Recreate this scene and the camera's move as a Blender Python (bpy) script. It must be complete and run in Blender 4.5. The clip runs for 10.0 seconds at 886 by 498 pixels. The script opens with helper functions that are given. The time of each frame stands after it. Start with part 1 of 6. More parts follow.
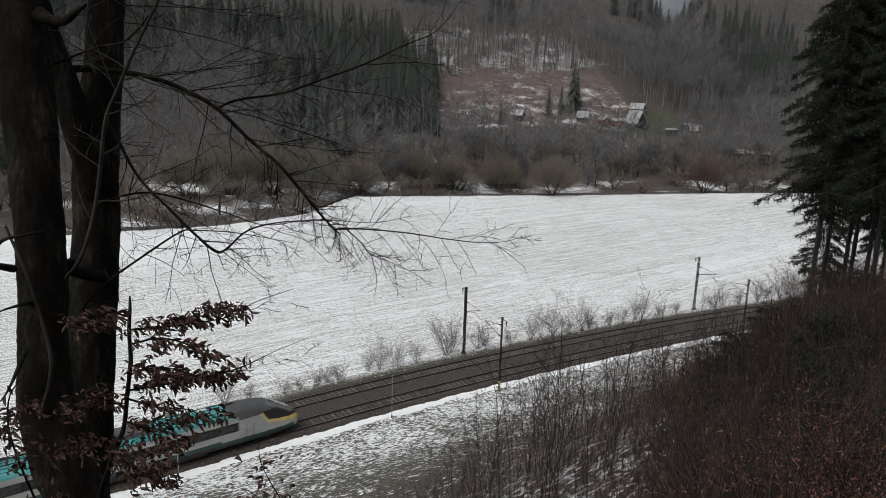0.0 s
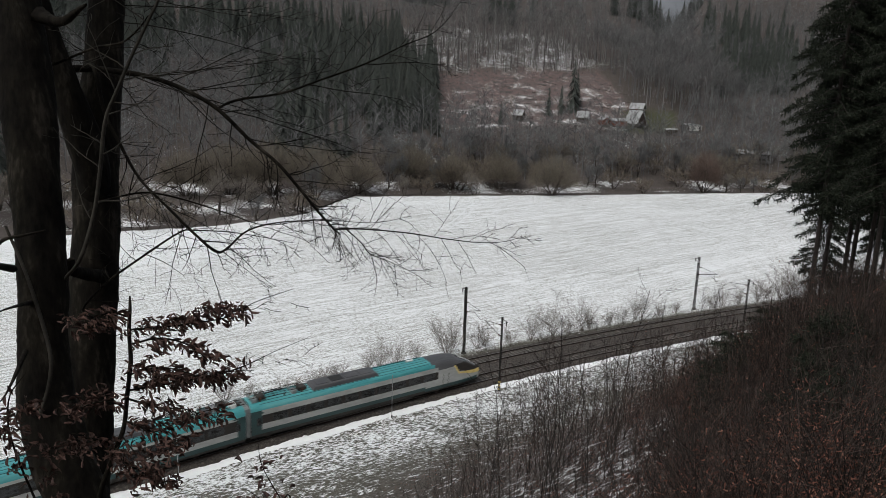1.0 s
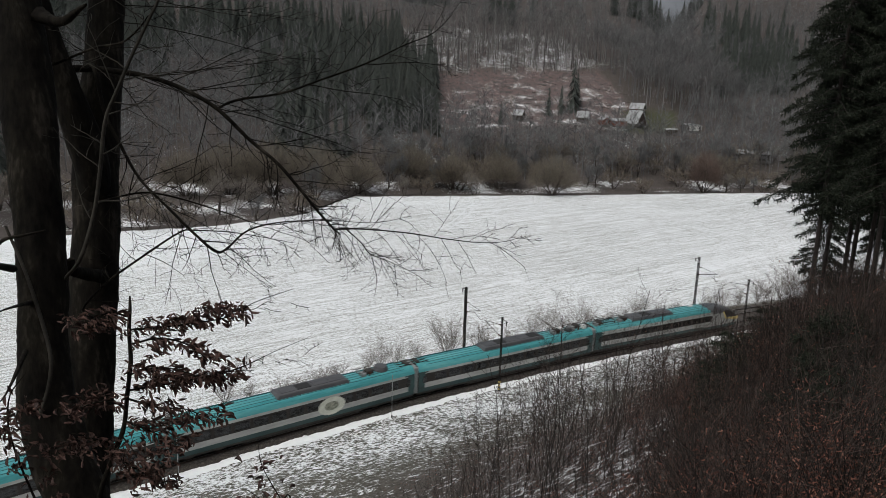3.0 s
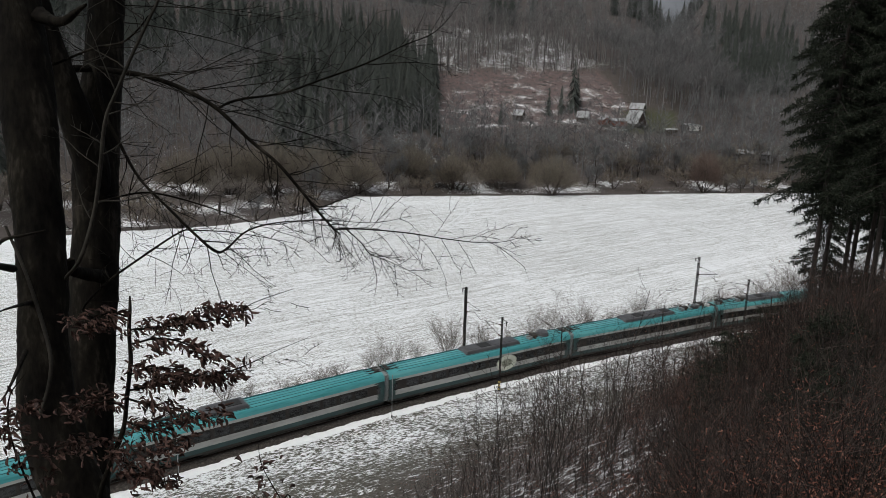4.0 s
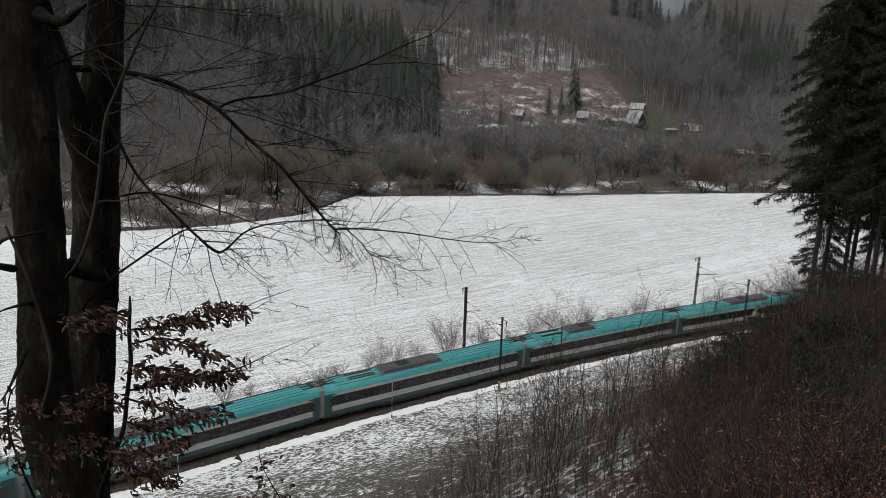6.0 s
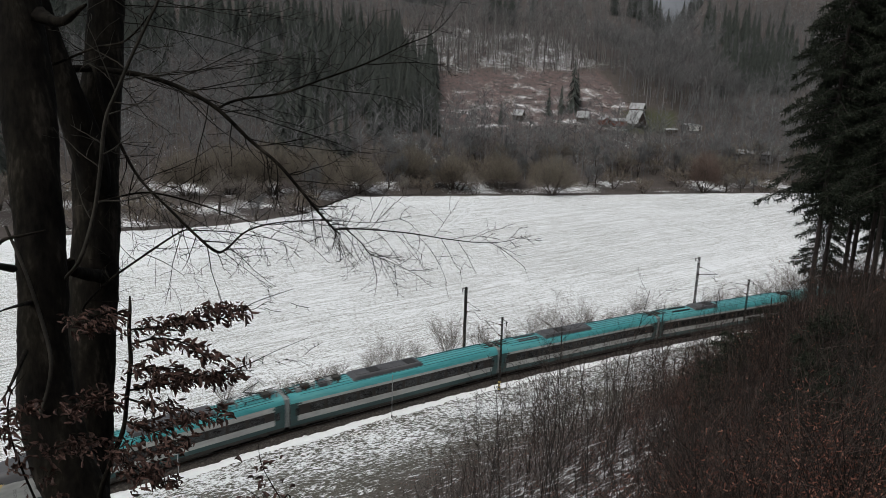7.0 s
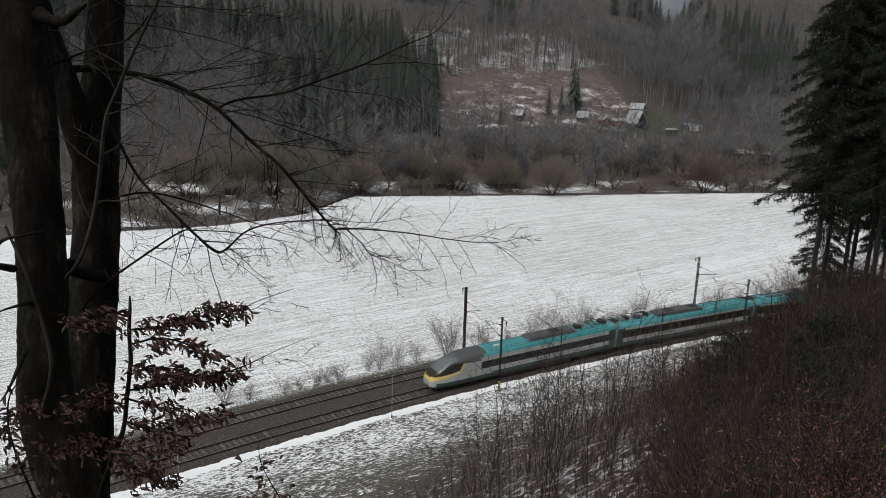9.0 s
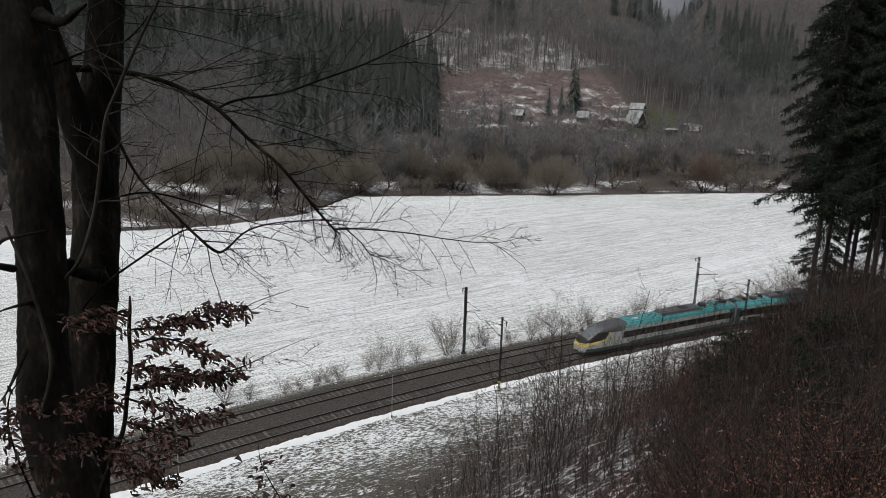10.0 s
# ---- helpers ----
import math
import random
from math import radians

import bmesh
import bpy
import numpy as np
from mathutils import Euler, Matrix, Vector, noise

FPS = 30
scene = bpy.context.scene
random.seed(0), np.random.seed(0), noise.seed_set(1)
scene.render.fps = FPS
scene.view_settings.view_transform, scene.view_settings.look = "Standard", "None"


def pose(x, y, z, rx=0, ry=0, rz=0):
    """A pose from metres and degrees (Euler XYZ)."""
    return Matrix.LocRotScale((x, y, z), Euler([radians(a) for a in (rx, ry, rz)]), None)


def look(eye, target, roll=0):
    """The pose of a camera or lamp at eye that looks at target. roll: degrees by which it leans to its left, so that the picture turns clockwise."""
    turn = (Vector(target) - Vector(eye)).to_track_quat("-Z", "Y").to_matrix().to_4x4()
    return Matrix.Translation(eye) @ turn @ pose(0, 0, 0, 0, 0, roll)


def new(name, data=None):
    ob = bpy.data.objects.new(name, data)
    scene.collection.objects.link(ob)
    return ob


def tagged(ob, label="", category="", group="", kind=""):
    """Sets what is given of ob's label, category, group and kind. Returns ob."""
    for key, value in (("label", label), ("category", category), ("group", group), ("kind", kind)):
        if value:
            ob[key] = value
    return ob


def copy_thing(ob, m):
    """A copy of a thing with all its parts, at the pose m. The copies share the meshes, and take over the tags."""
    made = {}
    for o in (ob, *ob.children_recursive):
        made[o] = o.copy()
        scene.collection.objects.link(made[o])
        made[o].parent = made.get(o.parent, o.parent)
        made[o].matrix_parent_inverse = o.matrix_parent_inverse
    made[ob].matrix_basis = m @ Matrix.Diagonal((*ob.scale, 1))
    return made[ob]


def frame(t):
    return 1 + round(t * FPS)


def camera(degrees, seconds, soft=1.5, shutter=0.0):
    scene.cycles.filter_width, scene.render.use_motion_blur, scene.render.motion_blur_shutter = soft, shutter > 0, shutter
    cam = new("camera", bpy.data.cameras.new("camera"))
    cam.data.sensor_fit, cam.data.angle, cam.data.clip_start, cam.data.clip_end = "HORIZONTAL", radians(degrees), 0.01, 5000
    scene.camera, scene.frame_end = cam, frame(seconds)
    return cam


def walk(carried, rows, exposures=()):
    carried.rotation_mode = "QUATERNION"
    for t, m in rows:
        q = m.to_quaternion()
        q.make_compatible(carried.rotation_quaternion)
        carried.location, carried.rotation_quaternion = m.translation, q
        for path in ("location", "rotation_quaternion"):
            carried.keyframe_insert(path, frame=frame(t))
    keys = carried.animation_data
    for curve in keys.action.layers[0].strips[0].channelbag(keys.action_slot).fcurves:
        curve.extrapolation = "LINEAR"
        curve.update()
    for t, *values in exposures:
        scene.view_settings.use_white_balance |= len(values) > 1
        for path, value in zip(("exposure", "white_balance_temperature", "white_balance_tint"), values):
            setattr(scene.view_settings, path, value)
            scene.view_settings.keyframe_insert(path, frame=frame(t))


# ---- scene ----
cam = camera(62.4, 10.0, soft=0.8, shutter=0.35)
EYE = (0.0, 0.0, 32.855)
VIEW = pose(*EYE, 90 - 12.811, 0, 0) @ pose(0, 0, 0, 0, 0, 1.765)
walk(cam, [(0.0, VIEW), (10.0, VIEW)], exposures=[(0.0, 0.0, 6400, 6), (10.0, 0.0, 6400, 6)])

# ---- world and light: a dull overcast winter day ----
world = bpy.data.worlds.new("overcast")
scene.world = world
world.use_nodes = True
wn, wl = world.node_tree.nodes, world.node_tree.links
sky = wn.new("ShaderNodeTexSky")
sky.sky_type, sky.sun_disc = "NISHITA", False
sky.sun_elevation, sky.sun_rotation = radians(55), radians(217)
sky.air_density, sky.dust_density, sky.ozone_density = 1.0, 6.0, 1.0
grey = wn.new("ShaderNodeHueSaturation")
grey.inputs["Saturation"].default_value = 0.42
wl.new(sky.outputs["Color"], grey.inputs["Color"])
wl.new(grey.outputs["Color"], wn["Background"].inputs["Color"])
wn["Background"].inputs["Strength"].default_value = 0.116
sun = new("sun", bpy.data.lights.new("sun", "SUN"))
sun.data.energy, sun.data.angle, sun.data.color = 0.5, radians(40), (1.0, 0.97, 0.93)
sun.matrix_world = look((-45, -60, 150), (0, 0, 0))

# ---- small building tools ----
rng = np.random.default_rng(7)


def mesh_np(name, verts, faces, smooth=False):
    """A mesh from arrays: verts n x 3, faces m x k."""
    verts, faces = np.asarray(verts, np.float32), np.asarray(faces, np.int32)
    me = bpy.data.meshes.new(name)
    n, k = faces.shape
    me.vertices.add(len(verts))
    me.vertices.foreach_set("co", verts.ravel())
    me.loops.add(n * k)
    me.loops.foreach_set("vertex_index", faces.ravel())
    me.polygons.add(n)
    me.polygons.foreach_set("loop_start", np.arange(0, n * k, k, dtype=np.int32))
    me.polygons.foreach_set("use_smooth", np.full(n, smooth))
    me.update(calc_edges=True)
    return me


def part(name, data, material, parent=None, label=""):
    """Link a mesh or bmesh as one object, under a thing where a parent is given."""
    if isinstance(data, bmesh.types.BMesh):
        me = bpy.data.meshes.new(name)
        data.to_mesh(me)
        data.free()
        data = me
    if material is not None and not data.materials:
        data.materials.append(material)
    ob = new(name, data)
    if parent is not None:
        ob.parent = parent
    if label:
        tagged(ob, label)
    return ob


def box(bm, size, at=(0, 0, 0), turn=None, bevel=0.0):
    r = bmesh.ops.create_cube(bm, size=1.0)
    vs = r["verts"]
    bmesh.ops.scale(bm, vec=size, verts=vs)
    if bevel:
        es = list({e for v in vs for e in v.link_edges})
        out = bmesh.ops.bevel(bm, geom=es, offset=bevel, segments=1, affect="EDGES", profile=0.5)
        vs = list({v for f in out["faces"] for v in f.verts} | {v for v in vs if v.is_valid})
    if turn is not None:
        bmesh.ops.rotate(bm, cent=(0, 0, 0), matrix=turn.to_3x3(), verts=vs)
    bmesh.ops.translate(bm, vec=at, verts=vs)
    return vs


def rod(bm, a, b, r0, r1=None, sides=8):
    a, b = Vector(a), Vector(b)
    d = b - a
    m = Matrix.Translation((a + b) / 2) @ d.to_track_quat("Z", "Y").to_matrix().to_4x4()
    bmesh.ops.create_cone(bm, cap_ends=True, segments=sides, radius1=r0, radius2=r0 if r1 is None else r1, depth=d.length, matrix=m)


def tubes(segs, sides=4):
    """Tapered prisms along segments: rows of x0 y0 z0 x1 y1 z1 r0 r1. Gives verts, quads."""
    segs = np.asarray(segs, float)
    a, b, r0, r1 = segs[:, :3], segs[:, 3:6], segs[:, 6], segs[:, 7]
    d = b - a
    d /= np.maximum(np.linalg.norm(d, axis=1, keepdims=True), 1e-9)
    ref = np.where(np.abs(d[:, 2:3]) > 0.9, np.array([[1.0, 0, 0]]), np.array([[0, 0, 1.0]]))
    u = np.cross(d, ref)
    u /= np.linalg.norm(u, axis=1, keepdims=True)
    v = np.cross(d, u)
    ang = np.arange(sides) * 2 * np.pi / sides
    ring = u[:, None, :] * np.cos(ang)[None, :, None] + v[:, None, :] * np.sin(ang)[None, :, None]
    va = a[:, None, :] + ring * r0[:, None, None]
    vb = b[:, None, :] + ring * r1[:, None, None]
    verts = np.concatenate([va, vb], 1).reshape(-1, 3)
    i = np.arange(sides)
    q = np.stack([i, (i + 1) % sides, (i + 1) % sides + sides, i + sides], 1)
    faces = (q[None] + (np.arange(len(segs)) * 2 * sides)[:, None, None]).reshape(-1, 4)
    return verts, faces


def merge(pieces):
    """Join (verts, faces) pieces whose faces have the same corner count."""
    vs, fs, n = [], [], 0
    for v, f in pieces:
        vs.append(v)
        fs.append(np.asarray(f) + n)
        n += len(v)
    return np.concatenate(vs), np.concatenate(fs)


def wander(r, start, way, length, r0, r1, n, bend=0.15, lift=0.0, sway=None):
    """A bent twig: its points and radii."""
    p, d = np.array(start, float), np.array(way, float)
    d /= np.linalg.norm(d)
    pts, step = [p.copy()], length / n
    for _ in range(n):
        d = d + r.normal(0, bend, 3) + np.array([0, 0, lift])
        d /= np.linalg.norm(d)
        p = p + d * step
        pts.append(p.copy())
    return np.array(pts), np.linspace(r0, r1, n + 1)


def chain(pts, rad):
    return np.concatenate([pts[:-1], pts[1:], rad[:-1, None], rad[1:, None]], 1)


def grow(r, start, way, length, r0, depth, kids, spread=0.7, shrink=0.55, lift=0.03, n=5, bend=0.12, thin=0.0025, first=0.25):
    """A branch with side branches, as segments."""
    pts, rad = wander(r, start, way, length, r0, max(r0 * 0.35, thin), n, bend, lift)
    out = [chain(pts, rad)]
    if depth > 0:
        for k in range(kids[0]):
            f = first + (1 - first) * (k + r.random()) / kids[0]
            j = min(int(f * n), n - 1)
            p = pts[j] + (pts[j + 1] - pts[j]) * (f * n - j)
            d = pts[j + 1] - pts[j]
            d = d / np.linalg.norm(d)
            side = np.cross(d, r.normal(0, 1, 3))
            side /= max(np.linalg.norm(side), 1e-6)
            w = d * (1 - spread) + side * spread
            ln = length * shrink * (1.15 - 0.6 * f) * r.uniform(0.6, 1.2)
            out.append(grow(r, p, w, ln, max(rad[j] * 0.55, thin), depth - 1, kids[1:] or kids, spread, shrink, lift, max(n - 1, 2), bend * 1.2, thin, 0.15))
    return np.concatenate(out)


# ---- the plan: two tracks on a gentle curve, and the lie of the land ----
D0, HEAD, RADIUS, SPACING, CANT = 75.36, radians(34.764), 390.3, 4.55, 0.095
CX, CY = RADIUS * math.sin(HEAD), D0 - RADIUS * math.cos(HEAD)


def on_track(s, off=0.0, z=0.0):
    """A point s metres along the near track, off metres to its far side."""
    th = HEAD - s / RADIUS
    r = RADIUS + off
    return (CX - r * math.sin(th), CY + r * math.cos(th), z)


def along(s, off=0.0, z=0.0, roll=0.0):
    """The pose of a thing on the track: x forwards, y to the far side."""
    return Matrix.Translation(on_track(s, off, z)) @ Matrix.Rotation(HEAD - s / RADIUS, 4, "Z") @ Matrix.Rotation(roll, 4, "X")


LEAN = math.atan(CANT / 1.5)


def sq(x, y):
    """Along and towards the camera's side of the near track."""
    vx, vy = np.asarray(x) - CX, np.asarray(y) - CY
    return RADIUS * (math.pi / 2 + HEAD - np.arctan2(vy, vx)), RADIUS - np.hypot(vx, vy)


def smooth(a, b, v):
    t = np.clip((v - a) / (b - a), 0, 1)
    return t * t * (3 - 2 * t)


def wave(x, y, size, seed=0.0):
    """Cheap rolling noise from sines, about -1 to 1."""
    x, y = x / size + seed * 1.7, y / size - seed * 2.3
    return (np.sin(x * 1.3 + 1.9 * np.sin(y * 0.9)) + np.sin(y * 1.7 + 1.3 * np.sin(x * 1.1 + 2)) + 0.6 * np.sin((x + y) * 2.9 + np.sin(x * 2.3))) / 2.6


def field_edge(x):
    """Where the snowy field ends at the river trees."""
    return np.interp(x, [-400, -90, -58, -45, -36, -28, 11, 58, 111, 900], [60, 145, 162, 172, 184, 215, 224.6, 236.6, 250.3, 455])


def foot(x):
    return 222 + 0.26 * np.asarray(x)


def land(x, y):
    """The height of the ground."""
    x, y = np.asarray(x, float), np.asarray(y, float)
    s, q = sq(x, y)
    # the bank on the camera's side
    u = np.maximum(q - 3.2, 0)
    bank = np.interp(u, [0, 8, 17, 27, 36, 43, 47, 50, 52.5, 54.5, 56, 60, 200], [-0.45, 1.6, 5.0, 9.4, 13.9, 17.9, 20.6, 23.2, 26.0, 29.0, 31.45, 32.6, 105])
    bank = bank + 3.6 * np.exp(-((x - 20) ** 2 + (y - 33) ** 2) / 150.0)
    bank = bank + smooth(6, 25, q) * (0.35 * wave(x, y, 6) + 0.12 * wave(x, y, 1.7, 3)) * np.where(q > 50, 0.35, 1)
    bank = bank + 0.88 * np.maximum(29.2 - bank, 0) * np.exp(-((x + 3.3) ** 2 + (y - 4.6) ** 2) / 3.2)
    valley = -1.0 + 0.18 * wave(x, y, 25, 1) * smooth(-12, -30, q)
    z = np.where(q > 3.2, bank, np.where(q > 1.42, -0.45, np.where(q > -7.2, -0.62, valley)))
    z = np.where((q <= -7.2) & (q > -9.0), -0.62 + (valley + 0.62) * smooth(-7.2, -9.0, q), z)
    # the river's strip and the hill behind
    past = y - field_edge(x)
    z = z - 0.7 * smooth(1, 4, past) * (1 - smooth(11, 15, past)) * (q < -20)
    e = y - foot(x)
    hill = 0.335 * np.maximum(e - 17, 0)
    hill = hill * (1 + 0.10 * wave(x, y, 70, 2)) + smooth(17, 60, e) * 1.2 * wave(x, y, 17, 4)
    az = x / np.maximum(y, 1)
    cap = 0.17 - 0.108 * np.exp(-((az - 0.29) / 0.055) ** 2) + 0.012 * np.sin(az * 23)
    lid = np.maximum(33.0 + y * cap, 30)
    hill = np.where(hill > lid - 15, lid - 15 + 15 * np.tanh((hill - lid + 15) / 15), hill)
    return z + np.where((e > 17) & (q < -20), hill, 0)


# ---- materials ----
def material(name, colors, scale=1.0, rough=0.8, bump=0.0, metal=0.0, stretch=(1, 1, 1), detail=6.0, spec=None, fine=6.0, stops=(0.35, 0.65), per=0.0):
    """Two-scale mottled surface. per: how much each object differs from the next."""
    m = bpy.data.materials.new(name)
    m.use_nodes = True
    n, l = m.node_tree.nodes, m.node_tree.links
    b = n["Principled BSDF"]
    co = n.new("ShaderNodeTexCoord")
    mp = n.new("ShaderNodeMapping")
    mp.inputs["Scale"].default_value = stretch
    l.new(co.outputs["Object"], mp.inputs["Vector"])
    t1 = n.new("ShaderNodeTexNoise")
    t1.inputs["Scale"].default_value, t1.inputs["Detail"].default_value = scale, detail
    t2 = n.new("ShaderNodeTexNoise")
    t2.inputs["Scale"].default_value, t2.inputs["Detail"].default_value = scale * fine, 3
    for t in (t1, t2):
        l.new(mp.outputs["Vector"], t.inputs["Vector"])
    mix = n.new("ShaderNodeMath")
    mix.operation = "MULTIPLY_ADD"
    mix.inputs[1].default_value = 0.35
    l.new(t2.outputs["Fac"], mix.inputs[0])
    half = n.new("ShaderNodeMath")
    half.operation = "MULTIPLY"
    half.inputs[1].default_value = 0.65
    l.new(t1.outputs["Fac"], half.inputs[0])
    l.new(half.outputs[0], mix.inputs[2])
    ramp = n.new("ShaderNodeValToRGB")
    cr = ramp.color_ramp
    cr.elements[0].position, cr.elements[1].position = stops
    cr.elements[0].color, cr.elements[1].color = (*colors[0], 1), (*colors[-1], 1)
    for i, c in enumerate(colors[1:-1]):
        e = cr.elements.new(stops[0] + (stops[1] - stops[0]) * (i + 1) / (len(colors) - 1))
        e.color = (*c, 1)
    l.new(mix.outputs[0], ramp.inputs["Fac"])
    out = ramp.outputs["Color"]
    if per:
        oi = n.new("ShaderNodeObjectInfo")
        mr = n.new("ShaderNodeMapRange")
        mr.inputs["To Min"].default_value, mr.inputs["To Max"].default_value = 1 - per, 1 + per
        l.new(oi.outputs["Random"], mr.inputs["Value"])
        hs = n.new("ShaderNodeHueSaturation")
        l.new(mr.outputs["Result"], hs.inputs["Value"])
        l.new(out, hs.inputs["Color"])
        out = hs.outputs["Color"]
    l.new(out, b.inputs["Base Color"])
    b.inputs["Roughness"].default_value, b.inputs["Metallic"].default_value = rough, metal
    if spec is not None:
        b.inputs["Specular IOR Level"].default_value = spec
    if bump:
        bp = n.new("ShaderNodeBump")
        bp.inputs["Strength"].default_value, bp.inputs["Distance"].default_value = bump, 0.02
        l.new(mix.outputs[0], bp.inputs["Height"])
        l.new(bp.outputs["Normal"], b.inputs["Normal"])
    return m


def island_material(name, colors, rough=0.9, spec=0.2):
    """A colour for each leaf, twig or tree of a joined mesh."""
    m = bpy.data.materials.new(name)
    m.use_nodes = True
    n, l = m.node_tree.nodes, m.node_tree.links
    b = n["Principled BSDF"]
    g = n.new("ShaderNodeNewGeometry")
    ramp = n.new("ShaderNodeValToRGB")
    cr = ramp.color_ramp
    cr.elements[0].color, cr.elements[1].color = (*colors[0], 1), (*colors[-1], 1)
    for i, c in enumerate(colors[1:-1]):
        cr.elements.new((i + 1) / (len(colors) - 1)).color = (*c, 1)
    l.new(g.outputs["Random Per Island"], ramp.inputs["Fac"])
    l.new(ramp.outputs["Color"], b.inputs["Base Color"])
    b.inputs["Roughness"].default_value = rough
    b.inputs["Specular IOR Level"].default_value = spec
    return m


def glass_dark(name, tint=(0.02, 0.022, 0.024)):
    return material(name, [tint, tuple(c * 1.4 for c in tint)], 0.6, 0.12, spec=0.6)


def ground_material():
    """Snow, stubble, litter and brush, by the kind of ground stored in the mesh."""
    m = bpy.data.materials.new("winter_ground")
    m.use_nodes = True
    n, l = m.node_tree.nodes, m.node_tree.links
    b = n["Principled BSDF"]
    geo = n.new("ShaderNodeNewGeometry")

    def noise_at(scale, detail=5, stretch=None, turn=0.0, rough=0.6):
        t = n.new("ShaderNodeTexNoise")
        t.inputs["Scale"].default_value, t.inputs["Detail"].default_value, t.inputs["Roughness"].default_value = scale, detail, rough
        if stretch:
            mp = n.new("ShaderNodeMapping")
            mp.vector_type = "TEXTURE"
            mp.inputs["Rotation"].default_value = (0, 0, turn)
            mp.inputs["Scale"].default_value = stretch
            l.new(geo.outputs["Position"], mp.inputs["Vector"])
            l.new(mp.outputs["Vector"], t.inputs["Vector"])
        else:
            l.new(geo.outputs["Position"], t.inputs["Vector"])
        return t.outputs["Fac"]

    def math_node(op, a, c):
        k = n.new("ShaderNodeMath")
        k.operation = op
        for i, v in enumerate((a, c)):
            if isinstance(v, (int, float)):
                k.inputs[i].default_value = v
            else:
                l.new(v, k.inputs[i])
        return k.outputs[0]

    def ramp_of(fac, stops):
        r = n.new("ShaderNodeValToRGB")
        cr = r.color_ramp
        cr.elements[0].position, cr.elements[1].position = stops[0][0], stops[-1][0]
        cr.elements[0].color, cr.elements[1].color = (*stops[0][1], 1), (*stops[-1][1], 1)
        for p, c in stops[1:-1]:
            cr.elements.new(p).color = (*c, 1)
        l.new(fac, r.inputs["Fac"])
        return r.outputs["Color"]

    def blend(fac, a, c):
        k = n.new("ShaderNodeMix")
        k.data_type = "RGBA"
        l.new(fac, k.inputs["Factor"])
        l.new(a, k.inputs["A"])
        l.new(c, k.inputs["B"])
        return k.outputs["Result"]

    def attr(name):
        a = n.new("ShaderNodeAttribute")
        a.attribute_name = name
        return a.outputs["Fac"]

    # the snow's cover is a threshold on grain; how much snow lies is stored per corner
    rows = noise_at(1.0, 5, (5.0, 0.30, 1.0), radians(38), 0.78)
    specks = noise_at(4.5, 3, rough=0.8)
    tracks = noise_at(1.0, 3, (90.0, 0.55, 1.0), radians(37.5), 0.8)
    grain = noise_at(3.2, 6, rough=0.75)
    clump = noise_at(1.0, 5, (0.46, 0.40, 0.42), radians(15), 0.70)
    tufts = noise_at(0.55, 5)
    broad = noise_at(0.045, 4)
    field_h = math_node("ADD", math_node("MULTIPLY", rows, 0.55), math_node("ADD", math_node("MULTIPLY", specks, 0.72), math_node("ADD", math_node("MULTIPLY", tracks, 0.30), math_node("MULTIPLY", broad, 0.08))))
    rough_h = math_node("ADD", math_node("ADD", math_node("MULTIPLY", grain, 0.45), math_node("MULTIPLY", clump, 0.75)), math_node("ADD", math_node("MULTIPLY", tufts, 0.25), math_node("MULTIPLY", broad, 0.15)))
    isfield = attr("field")
    hgt = n.new("ShaderNodeMix")
    l.new(isfield, hgt.inputs["Factor"])
    l.new(rough_h, hgt.inputs["A"])
    l.new(field_h, hgt.inputs["B"])
    cover = math_node("SUBTRACT", math_node("ADD", attr("snow"), hgt.outputs["Result"]), 0.80)
    sharp = n.new("ShaderNodeMapRange")
    sharp.inputs["From Min"].default_value, sharp.inputs["From Max"].default_value = -0.035, 0.04
    l.new(cover, sharp.inputs["Value"])
    grass = ramp_of(grain, [(0.3, (0.045, 0.042, 0.033)), (0.5, (0.10, 0.095, 0.077)), (0.7, (0.20, 0.19, 0.165))])
    litter = ramp_of(grain, [(0.3, (0.036, 0.030, 0.028)), (0.55, (0.088, 0.075, 0.069)), (0.75, (0.17, 0.147, 0.136))])
    heath = ramp_of(tufts, [(0.3, (0.05, 0.046, 0.045)), (0.45, (0.10, 0.086, 0.083)), (0.57, (0.14, 0.094, 0.087)), (0.75, (0.12, 0.105, 0.10))])
    frosted = ramp_of(specks, [(0.3, (0.20, 0.196, 0.178)), (0.5, (0.37, 0.37, 0.35)), (0.7, (0.55, 0.55, 0.54))])
    soil = blend(attr("litter"), grass, litter)
    soil = blend(isfield, soil, frosted)
    soil = blend(attr("heath"), soil, heath)
    lawn = ramp_of(grain, [(0.3, (0.040, 0.042, 0.022)), (0.7, (0.085, 0.088, 0.052))])
    soil = blend(attr("lawn"), soil, lawn)
    snow = ramp_of(grain, [(0.3, (0.78, 0.80, 0.82)), (0.7, (0.90, 0.91, 0.92))])
    color = blend(sharp.outputs["Result"], soil, snow)
    l.new(color, b.inputs["Base Color"])
    b.inputs["Roughness"].default_value = 0.85
    b.inputs["Specular IOR Level"].default_value = 0.15
    bp = n.new("ShaderNodeBump")
    bp.inputs["Strength"].default_value, bp.inputs["Distance"].default_value = 0.5, 0.05
    l.new(hgt.outputs["Result"], bp.inputs["Height"])
    l.new(bp.outputs["Normal"], b.inputs["Normal"])
    return m


